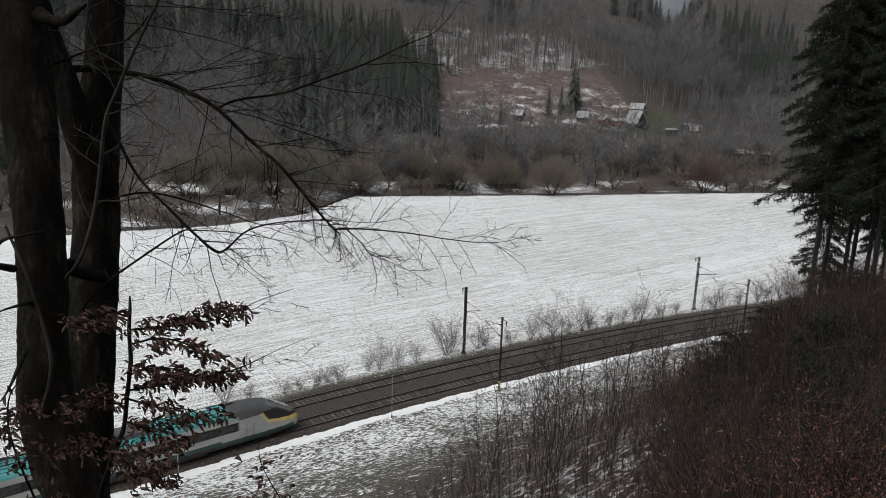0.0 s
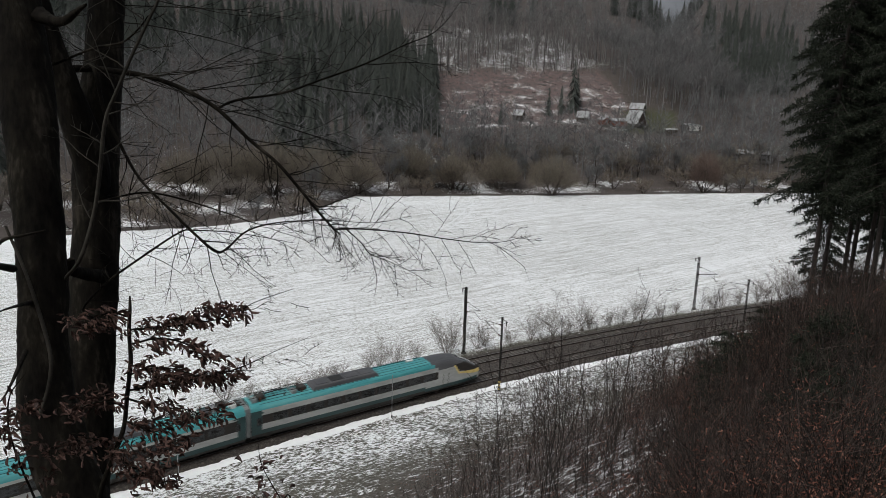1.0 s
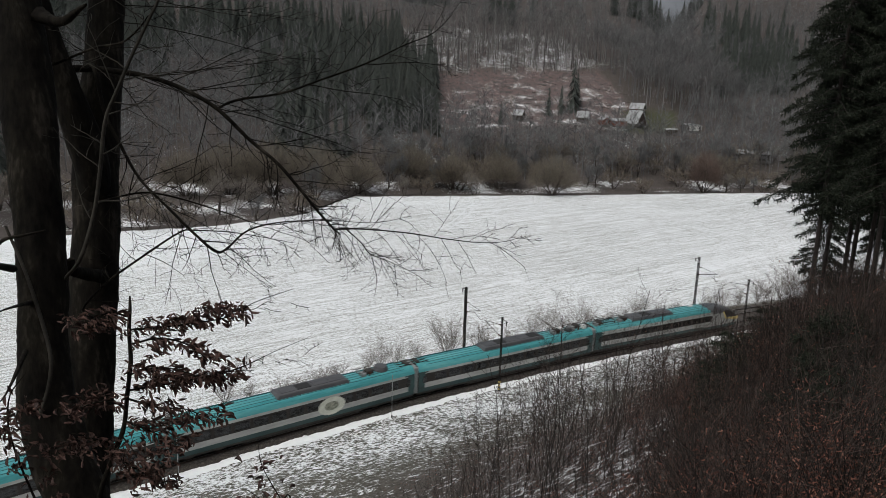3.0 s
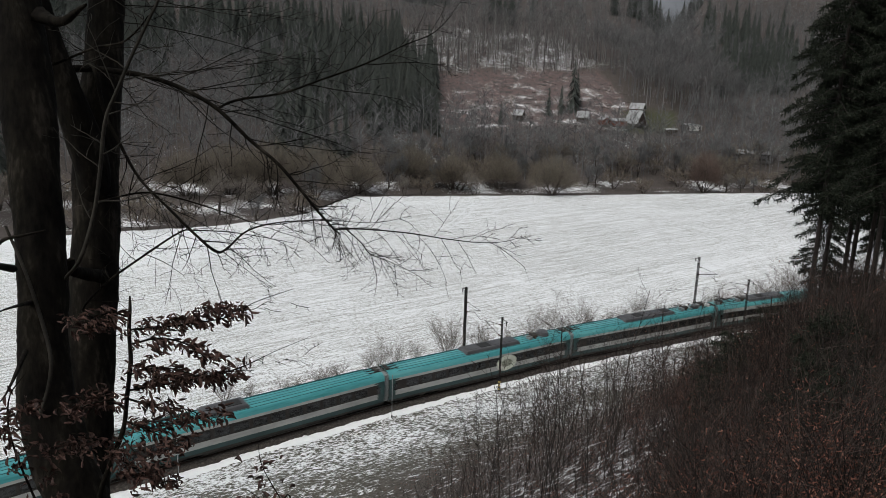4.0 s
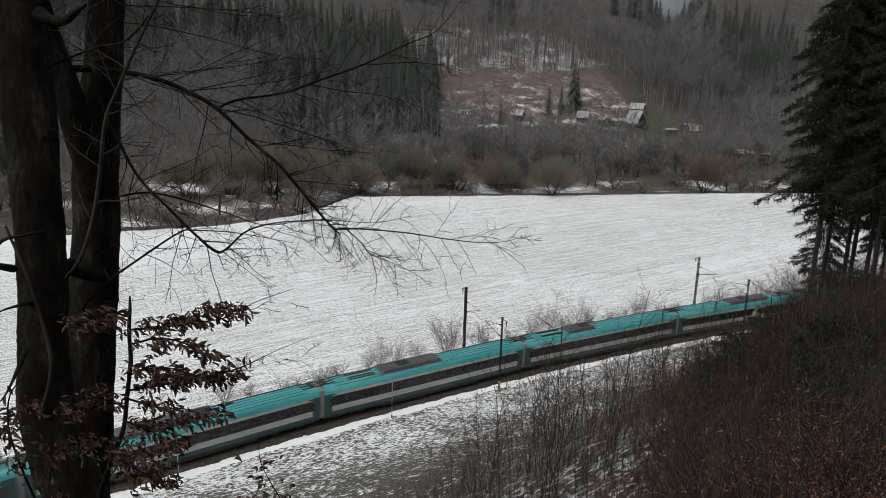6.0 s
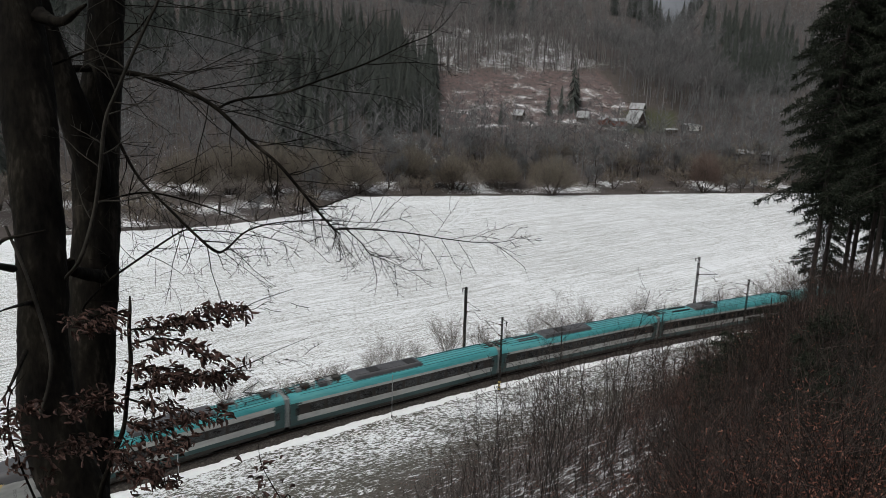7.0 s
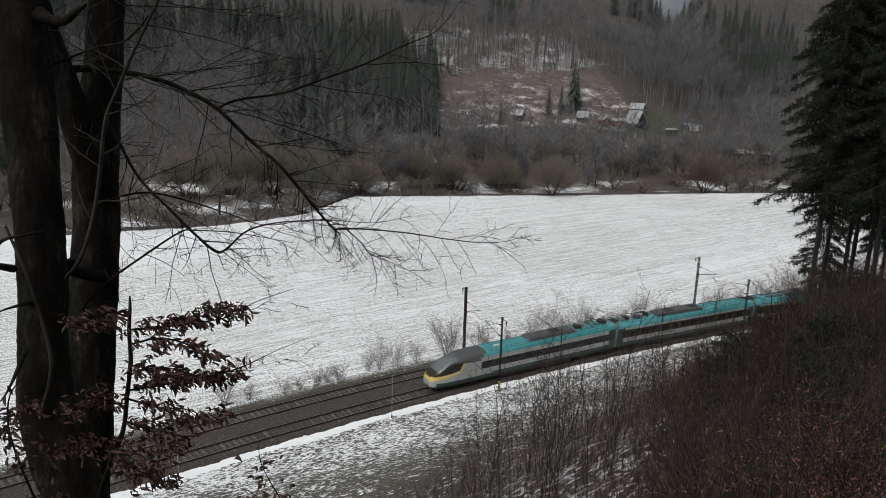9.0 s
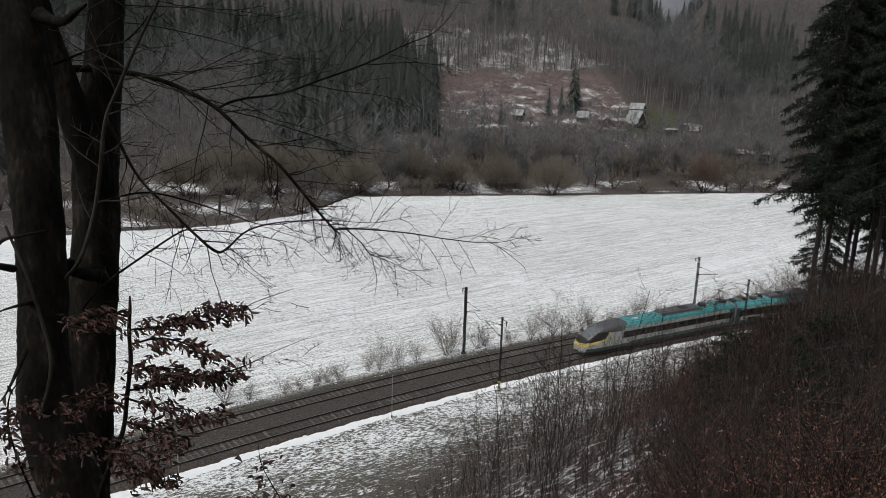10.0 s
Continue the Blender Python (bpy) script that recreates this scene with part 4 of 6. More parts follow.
def build_woods():
    r = np.random.default_rng(21)
    pick = {"conifer": ([], []), "bare": ([], []), "thin": ([], []), "tall": ([], [])}
    y = 190.0
    while y < 960:
        step = 5.3 + max(0, y - 300) * 0.016
        x = -0.68 * y - 20 if y < 700 else 0.14 * y
        while x < (0.70 * y + 20 if y < 700 else 0.44 * y):
            px, py = x + r.uniform(-0.5, 0.5) * step, y + r.uniform(-0.5, 0.5) * step
            z = wood_zone(px, py)
            x += step * {"thin": 0.36, "tall": 0.5}.get(z, 0.85)
            if z not in pick or r.random() < 0.06:
                continue
            gz = float(land(px, py))
            pick[z][0].append((px, py, gz - 0.4))
            pick[z][1].append({"conifer": r.uniform(14, 25), "bare": r.uniform(12, 21), "thin": r.uniform(14, 19), "tall": r.uniform(17, 23)}[z])
        y += step * 0.95
    con = [far_conifer(r, int(r.integers(26, 32)), 12) for _ in range(5)]
    bare = [far_bare(r) for _ in range(6)]
    thin = [far_bare(r, 9, 6, 0.15, 0.55, 0.006, 0.014) for _ in range(4)]
    tall = [far_bare(r, 16, 9, 0.26, 0.5, 0.006, 0.013) for _ in range(4)]
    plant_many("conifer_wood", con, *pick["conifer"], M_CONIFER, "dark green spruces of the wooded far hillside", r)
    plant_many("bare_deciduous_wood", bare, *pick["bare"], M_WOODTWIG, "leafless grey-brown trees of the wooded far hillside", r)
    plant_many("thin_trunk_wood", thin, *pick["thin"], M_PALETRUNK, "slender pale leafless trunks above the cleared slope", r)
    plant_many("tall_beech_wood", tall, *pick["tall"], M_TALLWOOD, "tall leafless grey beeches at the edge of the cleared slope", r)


build_woods()


def river_tree(r, high, wide, stems, blades_n, mat, label, lift=0.75):
    """A round leafless willow: several stems, limbs, and a crown of fine twigs."""
    t = new("willow_tree")
    tagged(t, label, "tree", "leafless trees along the river")
    segs, st, wy = [], [], []
    for _ in range(stems):
        a = r.uniform(0, 2 * np.pi)
        g = grow(r, (math.cos(a) * 0.3, math.sin(a) * 0.3, -0.3), (math.cos(a) * 0.45, math.sin(a) * 0.45, 1), high * r.uniform(0.6, 0.8), 0.16 * high / 10, 2, (5, 3), 0.55, 0.6, 0.02, 4, 0.13, 0.02)
        segs.append(g)
    segs = np.concatenate(segs)
    segs[:, [0, 1, 3, 4]] *= wide
    v, f = tubes(segs, 3)
    part("trunk", mesh_np("trunk", v, f), M_TWIG, t)
    k = r.integers(len(segs), size=blades_n)
    keep = segs[k, 5] > high * 0.22
    p = segs[k, 3:6][keep]
    out = p.copy()
    out[:, 2] *= lift
    out /= np.maximum(np.linalg.norm(out, axis=1, keepdims=True), 1e-6)
    way = (out + r.normal(0, 0.45, p.shape) + [0, 0, 0.25]) * r.uniform(0.5, 1.5, (len(p), 1)) * high / 9
    v, f = blades(p, way, 0.05, r)
    tagged(part("crown", mesh_np("crown", v, f), mat, t, "dense fine twigs"), kind="stuff")
    return t


def round_willow(r, high, wide, count, mat, label):
    """A wide dome of fine upright twigs on a short many-stemmed trunk."""
    t = new("willow_tree")
    tagged(t, label, "tree", "leafless trees along the river")
    segs = []
    for k in range(9):
        a, out = r.uniform(0, 2 * np.pi), r.uniform(0.2, 1.0)
        segs.append(grow(r, (math.cos(a) * 0.3, math.sin(a) * 0.3, -0.3), (math.cos(a) * out, math.sin(a) * out, 0.9), high * r.uniform(0.55, 0.75), 0.15, 2, (5, 4), 0.5, 0.55, 0.03, 4, 0.12, 0.02))
    v, f = tubes(np.concatenate(segs), 3)
    part("trunk", mesh_np("trunk", v, f), M_TWIG, t)
    d = r.normal(0, 1, (count, 3))
    d[:, 2] = np.abs(d[:, 2]) * 0.9 - 0.12
    d /= np.linalg.norm(d, axis=1, keepdims=True)
    lump = 1 + 0.10 * np.sin(d[:, 0] * 5 + 1) * np.cos(d[:, 1] * 6) + 0.05 * np.sin(d[:, 2] * 11 + d[:, 0] * 9)
    p = d * (r.random((count, 1)) ** 0.45 * lump[:, None]) * [wide, wide, high * 0.66] * 0.92 + [0, 0, high * 0.26]
    way = (d * [1, 1, 0.8] + r.normal(0, 0.30, d.shape) + [0, 0, 0.45]) * r.uniform(0.6, 1.5, (count, 1))
    v, f = blades(p, way, 0.045, r)
    tagged(part("crown", mesh_np("crown", v, f), mat, t, "dense dome of fine twigs"), kind="stuff")
    return t


def plant(template, x, y, turn, size=1.0, sink=0.0):
    """A copy of a template tree on the ground."""
    m = Matrix.Translation((x, y, float(land(x, y)) - sink)) @ Matrix.Rotation(turn, 4, "Z")
    ob = copy_thing(template, m)
    ob.scale = (size, size, size * 1.0)
    return ob


def first_at(template, x, y, size=1.0):
    template.location = (x, y, float(land(x, y)) - 0.05)
    template.scale = (size,) * 3


def build_river_trees():
    r = np.random.default_rng(5)
    kinds_of = [
        river_tree(r, 9.5, 1.25, 5, 2600, M_WILLOW, "round leafless ochre-brown willow on the river bank"),
        river_tree(r, 10.5, 1.0, 3, 2000, M_BUSH, "leafless grey-brown tree on the river bank"),
        river_tree(r, 8.0, 1.4, 6, 2400, M_WILLOW, "broad leafless willow bush on the river bank"),
        river_tree(r, 11.5, 0.8, 2, 1500, M_WOODTWIG, "slender dark leafless tree on the river bank"),
        river_tree(r, 9.0, 1.1, 4, 2200, M_RUSSET, "leafless russet-twigged tree on the river bank"),
    ]
    used = set()
    rows = []
    for x in np.arange(-150, 190, 4.6):
        for depth, keep in ((5.0, 0.45), (15.0, 0.6), (25, 0.75), (36, 0.8)):
            px = x + r.uniform(-2, 2)
            py = float(field_edge(px)) + depth + r.uniform(-2, 2.5)
            if depth < 10 and px < -30:
                py -= 1.5
            if r.random() > keep or (depth < 20 and 45 < px < 75 and r.random() < 0.6):
                continue
            if py - float(foot(px)) > 40 or (-82 < px < -22 and depth > 20):
                continue
            if any(abs(px - cx) < 7 and py < 236 for cx in (34.5, 2.0)) or (abs(px - 89.5) < 6 and depth < 20):
                continue
            rows.append((px, py, depth))
    # a broad ochre willow stands out at the bend, another by the opening, a russet one to the east
    domes = [round_willow(r, 13.0, 7.6, 12000, M_OCHRE, "broad round leafless ochre willow on the river bank"), round_willow(r, 14.0, 4.6, 7000, M_RUSSETDOME, "round leafless russet-brown tree on the river bank")]
    for k, x, y, size in ((0, -38, 214, 1.3), (0, -51, 214, 1.38), (0, -63, 212, 1.3), (0, -74, 207, 1.1), (0, -27, 226, 1.05), (0, 34.5, 233, 1.12), (0, 2.0, 237, 0.95), (0, 18.0, 241, 1.0), (0, -11.0, 239, 1.05), (1, 89.5, 252, 1.15)):
        if domes[k].location.length < 1:
            first_at(domes[k], x, y, size)
        else:
            plant(domes[k], x, y, r.uniform(0, 6), size, 0.05)
    for px, py, depth in rows:
        k = int(r.choice([0, 1, 2, 3, 4], p=[0.2, 0.3, 0.2, 0.25, 0.05]))
        size = r.uniform(0.55, 0.95) if depth < 10 else r.uniform(0.75, 1.15)
        if k in used:
            plant(kinds_of[k], px, py, r.uniform(0, 6), size, 0.05)
        else:
            first_at(kinds_of[k], px, py, size)
            used.add(k)
    for k in range(5):
        if k not in used:
            first_at(kinds_of[k], -70 - 9 * k, float(field_edge(-70 - 9 * k)) + 12)


build_river_trees()


# ---- cottages and the cleared slope ----
def cottage(x, y, turn, w, l, wall_h, roof_h, wall_mat, label, eaves=0.5, windows_n=2, porch=False, roof_mat=None):
    """A small hut: board walls, a pitched roof with thickness, windows and a door."""
    z = float(land(x, y)) - 0.6
    h = new("cottage")
    h.matrix_world = Matrix.Translation((x, y, z)) @ Matrix.Rotation(turn, 4, "Z")
    tagged(h, label, "cottage", "cottages on the far slope")
    bm = bmesh.new()
    box(bm, (w + 0.2, l + 0.2, 1.2), (0, 0, 0.2), bevel=0.03)
    part("plinth", bm, M_SLEEPER, h, "grey stone plinth")
    bm = bmesh.new()
    vs = [bm.verts.new(p) for p in ((-w / 2, -l / 2, 0.8), (w / 2, -l / 2, 0.8), (w / 2, -l / 2, 0.8 + wall_h), (0, -l / 2, 0.8 + wall_h + roof_h), (-w / 2, -l / 2, 0.8 + wall_h))]
    face = bm.faces.new(vs)
    ext = bmesh.ops.extrude_face_region(bm, geom=[face])
    bmesh.ops.translate(bm, vec=(0, l, 0), verts=[v for v in ext["geom"] if isinstance(v, bmesh.types.BMVert)])
    bmesh.ops.recalc_face_normals(bm, faces=bm.faces)
    wall = part("wall", bm, wall_mat, h)
    for sgn in (-1, 1):
        bm = bmesh.new()
        dx, dz = w / 2 + eaves, roof_h * (w / 2 + eaves) / (w / 2)
        n = math.hypot(dx, dz)
        box(bm, (n, l + 2 * eaves, 0.16), (0, 0, 0), bevel=0.03)
        m = Matrix.Translation((sgn * dx / 2, 0, 0.8 + wall_h + roof_h - dz / 2 + 0.1)) @ Matrix.Rotation(sgn * math.atan2(dz, dx), 4, "Y")
        bmesh.ops.transform(bm, matrix=m, verts=bm.verts)
        part("roof", bm, roof_mat or M_ROOFSNOW, h, "grey roof under thin snow")
    for i in range(windows_n):
        bm = bmesh.new()
        box(bm, (0.85, 0.10, 0.95), ((i - (windows_n - 1) / 2) * w / max(windows_n, 1), -l / 2 - 0.02, 0.8 + wall_h * 0.55), bevel=0.02)
        wf = part("window", bm, M_WHITE, h, "white framed window")
        bm = bmesh.new()
        box(bm, (0.65, 0.06, 0.75), ((i - (windows_n - 1) / 2) * w / max(windows_n, 1), -l / 2 - 0.06, 0.8 + wall_h * 0.55))
        part("pane", bm, M_WINDOW, wf)
    bm = bmesh.new()
    box(bm, (0.9, 0.08, 1.9), (w * 0.34, -l / 2 - 0.02, 0.8 + 0.95), bevel=0.02)
    part("door", bm, M_BOARDS, h)
    if porch:
        bm = bmesh.new()
        box(bm, (w * 1.1, 2.0, 0.14), (0, -l / 2 - 1.0, 0.85), bevel=0.02)
        part("terrace", bm, M_BOARDS, h)
        bm = bmesh.new()
        box(bm, (0.5, 0.5, 1.5), (0.6, 0.6, 0.8 + wall_h + roof_h), bevel=0.03)
        part("chimney", bm, M_REDWALL, h)
    return h


cottage(81, 319, radians(36), 6.0, 6.8, 0.6, 5.0, M_BOARDS, "steep-roofed wooden cottage with a snow-dusted grey roof", 0.35, 1, True)
cottage(84.0, 329, radians(60), 4.6, 5.4, 1.6, 2.2, M_BOARDS, "dark wooden cottage with a snowy pitched roof", 0.5)
cottage(73.0, 315, radians(85), 4.5, 6.0, 2.1, 0.9, M_REDWALL, "low red-brown shed with a snow-covered roof", 0.4)
cottage(66.5, 314, radians(20), 3.6, 4.2, 2.0, 1.0, M_REDWALL, "small red-brown hut with a snowy roof", 0.35, 1)
cottage(57.8, 316, radians(70), 3.4, 4.6, 1.6, 2.3, M_BOARDS, "small dark wooden hut with a steep snowy roof", 0.3, 1)
cottage(29.8, 309, radians(60), 3.2, 4.2, 1.5, 2.0, M_BOARDS, "small dark wooden shed with a snowy roof", 0.3, 1)
cottage(94.1, 311, radians(88), 3.0, 4.5, 1.7, 0.5, M_BOARDS, "low dark shed under a flat snowy roof", 0.3, 1)
cottage(105.0, 314, radians(10), 4.2, 3.4, 2.1, 0.6, M_PLASTER, "pale plastered hut with a flat snowy roof", 0.35, 2)
cottage(102.0, 316, radians(88), 3.0, 3.6, 1.8, 0.5, M_BOARDS, "low dark shed under a flat snowy roof", 0.3, 1)
cottage(121.0, 292, radians(84), 5.0, 13.0, 2.6, 1.2, M_SLEEPER, "long grey farm building under a snowy roof", 0.4, 3)


def single_spruces():
    """The few spruces that stand alone on the slope by the cottages."""
    r = np.random.default_rng(31)
    for x, y, h in ((54.7, 326, 21.5), (43.2, 318, 12.0), (48.9, 321, 12.5), (57.0, 330, 15.0), (22.0, 304, 9.0)):
        t = new("spruce_tree")
        t.location = (x, y, float(land(x, y)))
        tagged(t, "tall dark green spruce standing alone on the cleared slope", "tree", "single spruces on the slope")
        v, f = far_conifer(r, 22, 11)
        part("crown", mesh_np("crown", v * [h * 1.25, h * 1.25, h], f), M_CONIFER, t)
        bm = bmesh.new()
        rod(bm, (0, 0, -0.4), (0, 0, h * 0.5), 0.22, 0.1)
        part("trunk", bm, M_TWIG, t)


single_spruces()


def clearing_litter():
    """Felled stems, brush and stumps on the cleared slope, and undergrowth by the gardens."""
    r = np.random.default_rng(41)
    segs, st, wy = [], [], []
    n = 0
    while n < 900:
        y = r.uniform(285, 400)
        x = r.uniform(-8, 95)
        z = wood_zone(x, y)
        if z not in ("clear", "garden", "thin"):
            continue
        n += 1
        g = float(land(x, y))
        if n % 6 == 0:
            a, l = r.uniform(0, 3.1), r.uniform(2, 6)
            dx, dy = math.cos(a) * l, math.sin(a) * l * 0.4
            segs.append((x, y, g + 0.15, x + dx, y + dy, float(land(x + dx, y + dy)) + 0.15, 0.14, 0.09))
        for _ in range(9):
            p = np.array([x, y, g]) + [*r.normal(0, 0.7, 2), 0]
            st.append(p)
            wy.append(r.normal(0, 0.35, 3) + [0, 0, r.uniform(0.5, 1.6)])
    v, f = tubes(segs, 5)
    tagged(part("felled_stems", mesh_np("felled_stems", v, f), M_PALETWIG), "felled stems lying on the cleared slope", "logs", kind="stuff")
    v, f = blades(np.array(st), np.array(wy), 0.09, r)
    tagged(part("slope_brush", mesh_np("slope_brush", v, f), M_RUSSET), "reddish brown brush on the cleared slope", "brush", kind="stuff")


clearing_litter()


def far_ridge():
    """An added backdrop ridge that closes the valley; its pale colour stands in for haze."""
    xs = np.linspace(-600, 2600, 90)
    top = 33 + 2400 * (0.118 + 0.02 * np.sin(xs / 310) + 0.006 * np.sin(xs / 47))
    v, f = [], []
    for i, (x, t) in enumerate(zip(xs, top)):
        v += [(x, 2400, -5), (x, 2500, t), (x, 2600, -5)]
    for i in range(len(xs) - 1):
        a, b = 3 * i, 3 * i + 3
        f += [(a, b, b + 1, a + 1), (a + 1, b + 1, b + 2, a + 2)]
    tagged(part("far_ridge_backdrop", mesh_np("far_ridge_backdrop", np.array(v), np.array(f)), M_RIDGE), "added backdrop ridge at the end of the valley, haze put into its colour", "backdrop", kind="structure")


# haze is painted into this pale blue-grey
M_RIDGE = material("haze_tinted_ridge", [(0.22, 0.235, 0.265), (0.27, 0.285, 0.32)], 0.01, 1.0)
far_ridge()


# ---- bushes along the field side of the track ----
def bush(r, high, wide, stems, name="shrub", mat=None):
    b = new(name)
    segs = []
    for _ in range(stems):
        a, l = r.uniform(0, 2 * np.pi), r.uniform(0.15, 0.75) * wide
        segs.append(grow(r, (r.normal(0, 0.12), r.normal(0, 0.12), -0.1), (math.cos(a) * l, math.sin(a) * l, 1.0), high * r.uniform(0.55, 1.0), 0.017, 2, (8, 4), 0.5, 0.45, 0.03, 4, 0.10, 0.006))
    segs = np.concatenate(segs)
    thick = segs[:, 6] > 0.0095
    v, f = tubes(segs[thick], 4)
    tagged(part("stem", mesh_np("stem", v, f), M_BUSH, b), kind="stuff")
    v, f = tubes(segs[~thick], 3)
    tagged(part("twig_crown", mesh_np("twig_crown", v, f), mat or M_BUSH, b), kind="stuff")
    return b


def build_bushes():
    r = np.random.default_rng(11)
    ts = [bush(r, 3.9, 0.8, 15), bush(r, 4.3, 0.95, 18), bush(r, 2.4, 1.3, 15), bush(r, 5.2, 0.5, 8)]
    for t in ts:
        tagged(t, "leafless grey-brown bush at the edge of the field", "bush", "bushes along the track")
    spots = [(-20, 10.6, 1, 1.0), (-17.5, 10.2, 2, 0.8), (-14, 9.3, 2, 0.8), (-12, 9.6, 2, 0.7), (-10.2, 9.4, 2, 0.9), (-8.6, 9.7, 2, 0.8), (-7.2, 9.7, 2, 0.9), (-3.2, 10.2, 0, 0.7),
             (-1.9, 9.9, 1, 0.85), (0.3, 9.6, 0, 0.95), (3.0, 9.4, 0, 0.8), (7.6, 9.9, 1, 1.15), (8.6, 10.4, 0, 0.9), (12.4, 9.9, 0, 0.95), (13.6, 10.3, 2, 0.9), (17.0, 9.0, 2, 1.0), (20.6, 9.2, 1, 0.9), (22.4, 9.5, 3, 0.8),
             (24.1, 9.0, 1, 1.0), (26.8, 9.3, 2, 1.1), (29.1, 9.0, 1, 1.05), (31.0, 9.6, 2, 1.0), (34.5, 9.2, 2, 1.0), (37.0, 9.4, 0, 0.7), (40.0, 9.8, 0, 0.85), (41.4, 10.1, 1, 0.75), (44.4, 9.5, 2, 0.9), (48, 9.7, 2, 0.8),
             (55.5, 9.8, 2, 1.0), (58, 10.2, 0, 0.8), (61, 9.6, 2, 1.1), (65.1, 9.5, 1, 0.9), (68, 10.5, 2, 1.2), (70.5, 10.0, 1, 1.0), (73.9, 11.5, 1, 1.1), (77, 10.4, 3, 1.0), (80, 10.0, 1, 1.1), (84, 10.8, 2, 1.3), (-26, 10.2, 2, 0.9), (-33, 10.0, 2, 0.8)]
    used = set()
    for s, off, k, size in spots:
        x, y, _ = on_track(s, off)
        size *= 1.22
        if k in used:
            plant(ts[k], x, y, r.uniform(0, 6), size, 0.03)
        else:
            first_at(ts[k], x, y, size)
            used.add(k)
    # dry grass of the verge
    st, wy = [], []
    for _ in range(9000):
        s, off = r.uniform(-60, 110), r.uniform(7.4, 9.6) if r.random() < 0.8 else r.normal(9.6, 0.6)
        x, y, _ = on_track(s, off)
        st.append((x, y, -0.02))
        wy.append((r.normal(0, 0.12), r.normal(0, 0.12), r.uniform(0.15, 0.5)))
    st = np.array(st)
    st[:, 2] += land(st[:, 0], st[:, 1])
    v, f = blades(st, np.array(wy), 0.035, r)
    tagged(part("verge_grass", mesh_np("verge_grass", v, f), M_STRAW), "dry brown grass along the track's verge", "grass", kind="stuff")


M_STRAW = island_material("dry_straw", [(0.05, 0.042, 0.034), (0.10, 0.085, 0.068), (0.17, 0.148, 0.122)])
build_bushes()


def wheel_marks():
    """Two wheel marks of packed snow that curve across the field."""
    for shift in (-0.9, 0.9):
        pts = [(0.0, 168.7), (1.6, 174.5), (3.8, 182.3), (5.7, 190.8), (7.0, 200.0), (10.6, 213.5)]
        v, f = [], []
        n = 30
        for i in range(n + 1):
            t = i / n * (len(pts) - 1)
            j = min(int(t), len(pts) - 2)
            a, b = np.array(pts[j]), np.array(pts[j + 1])
            p = a + (b - a) * (t - j)
            d = (b - a) / np.linalg.norm(b - a)
            s = np.array([d[1], -d[0]])
            for w in (-0.22, 0.22):
                q = p + s * (shift + w)
                v.append((q[0], q[1], float(land(q[0], q[1])) + 0.03))
        for i in range(n):
            f.append((2 * i, 2 * i + 1, 2 * i + 3, 2 * i + 2))
        tagged(part("wheel_mark", mesh_np("wheel_mark", np.array(v), np.array(f), True), M_PACKED), "pale wheel mark of packed snow across the field", "track mark", kind="structure")


M_PACKED = material("packed_snow", [(0.62, 0.64, 0.66), (0.88, 0.89, 0.90)], 2.5, 0.8, 0.3)
wheel_marks()


# ---- the bank on the camera's side: beeches, spruces, saplings and litter ----
M_LEAF = material("dry_beech_leaf", [(0.030, 0.015, 0.012), (0.075, 0.036, 0.028), (0.15, 0.080, 0.062)], 12, 0.8, 0.3, per=0.4)
M_LITTER = island_material("dry_leaves", [(0.055, 0.024, 0.019), (0.16, 0.068, 0.050), (0.30, 0.15, 0.11)])
M_BARKPALE = material("grey_smooth_bark", [(0.022, 0.02, 0.017), (0.055, 0.05, 0.042)], 6.0, 0.85, 0.4, spec=0.15)
M_NEEDLE = island_material("spruce_needles", [(0.010, 0.013, 0.009), (0.018, 0.023, 0.015), (0.034, 0.039, 0.026)])
M_SPRUCEBARK = material("spruce_bark", [(0.018, 0.013, 0.0115), (0.045, 0.035, 0.031)], 6.0, 0.9, 0.7, stretch=(1, 1, 0.4))
M_BRUSH = island_material("dark_brush", [(0.010, 0.008, 0.0072), (0.028, 0.021, 0.0185), (0.115, 0.088, 0.078)])
M_SAPSTEM = material("sapling_stems", [(0.014, 0.012, 0.010), (0.036, 0.030, 0.026)], 4.0, 0.9)


def spline(path, per=6):
    """Points and radii along a smooth line through x y z r control points."""
    p = np.array(path, float)
    p = np.vstack([2 * p[0] - p[1], p, 2 * p[-1] - p[-2]])
    out = []
    for i in range(1, len(p) - 2):
        for t in np.arange(per) / per:
            a, b, c, d = p[i - 1], p[i], p[i + 1], p[i + 2]
            out.append(0.5 * (2 * b + (c - a) * t + (2 * a - 5 * b + 4 * c - d) * t * t + (3 * b - a - 3 * c + d) * t ** 3))
    out.append(p[-2])
    out = np.array(out)
    return out[:, :3], np.maximum(out[:, 3], 0.0012)


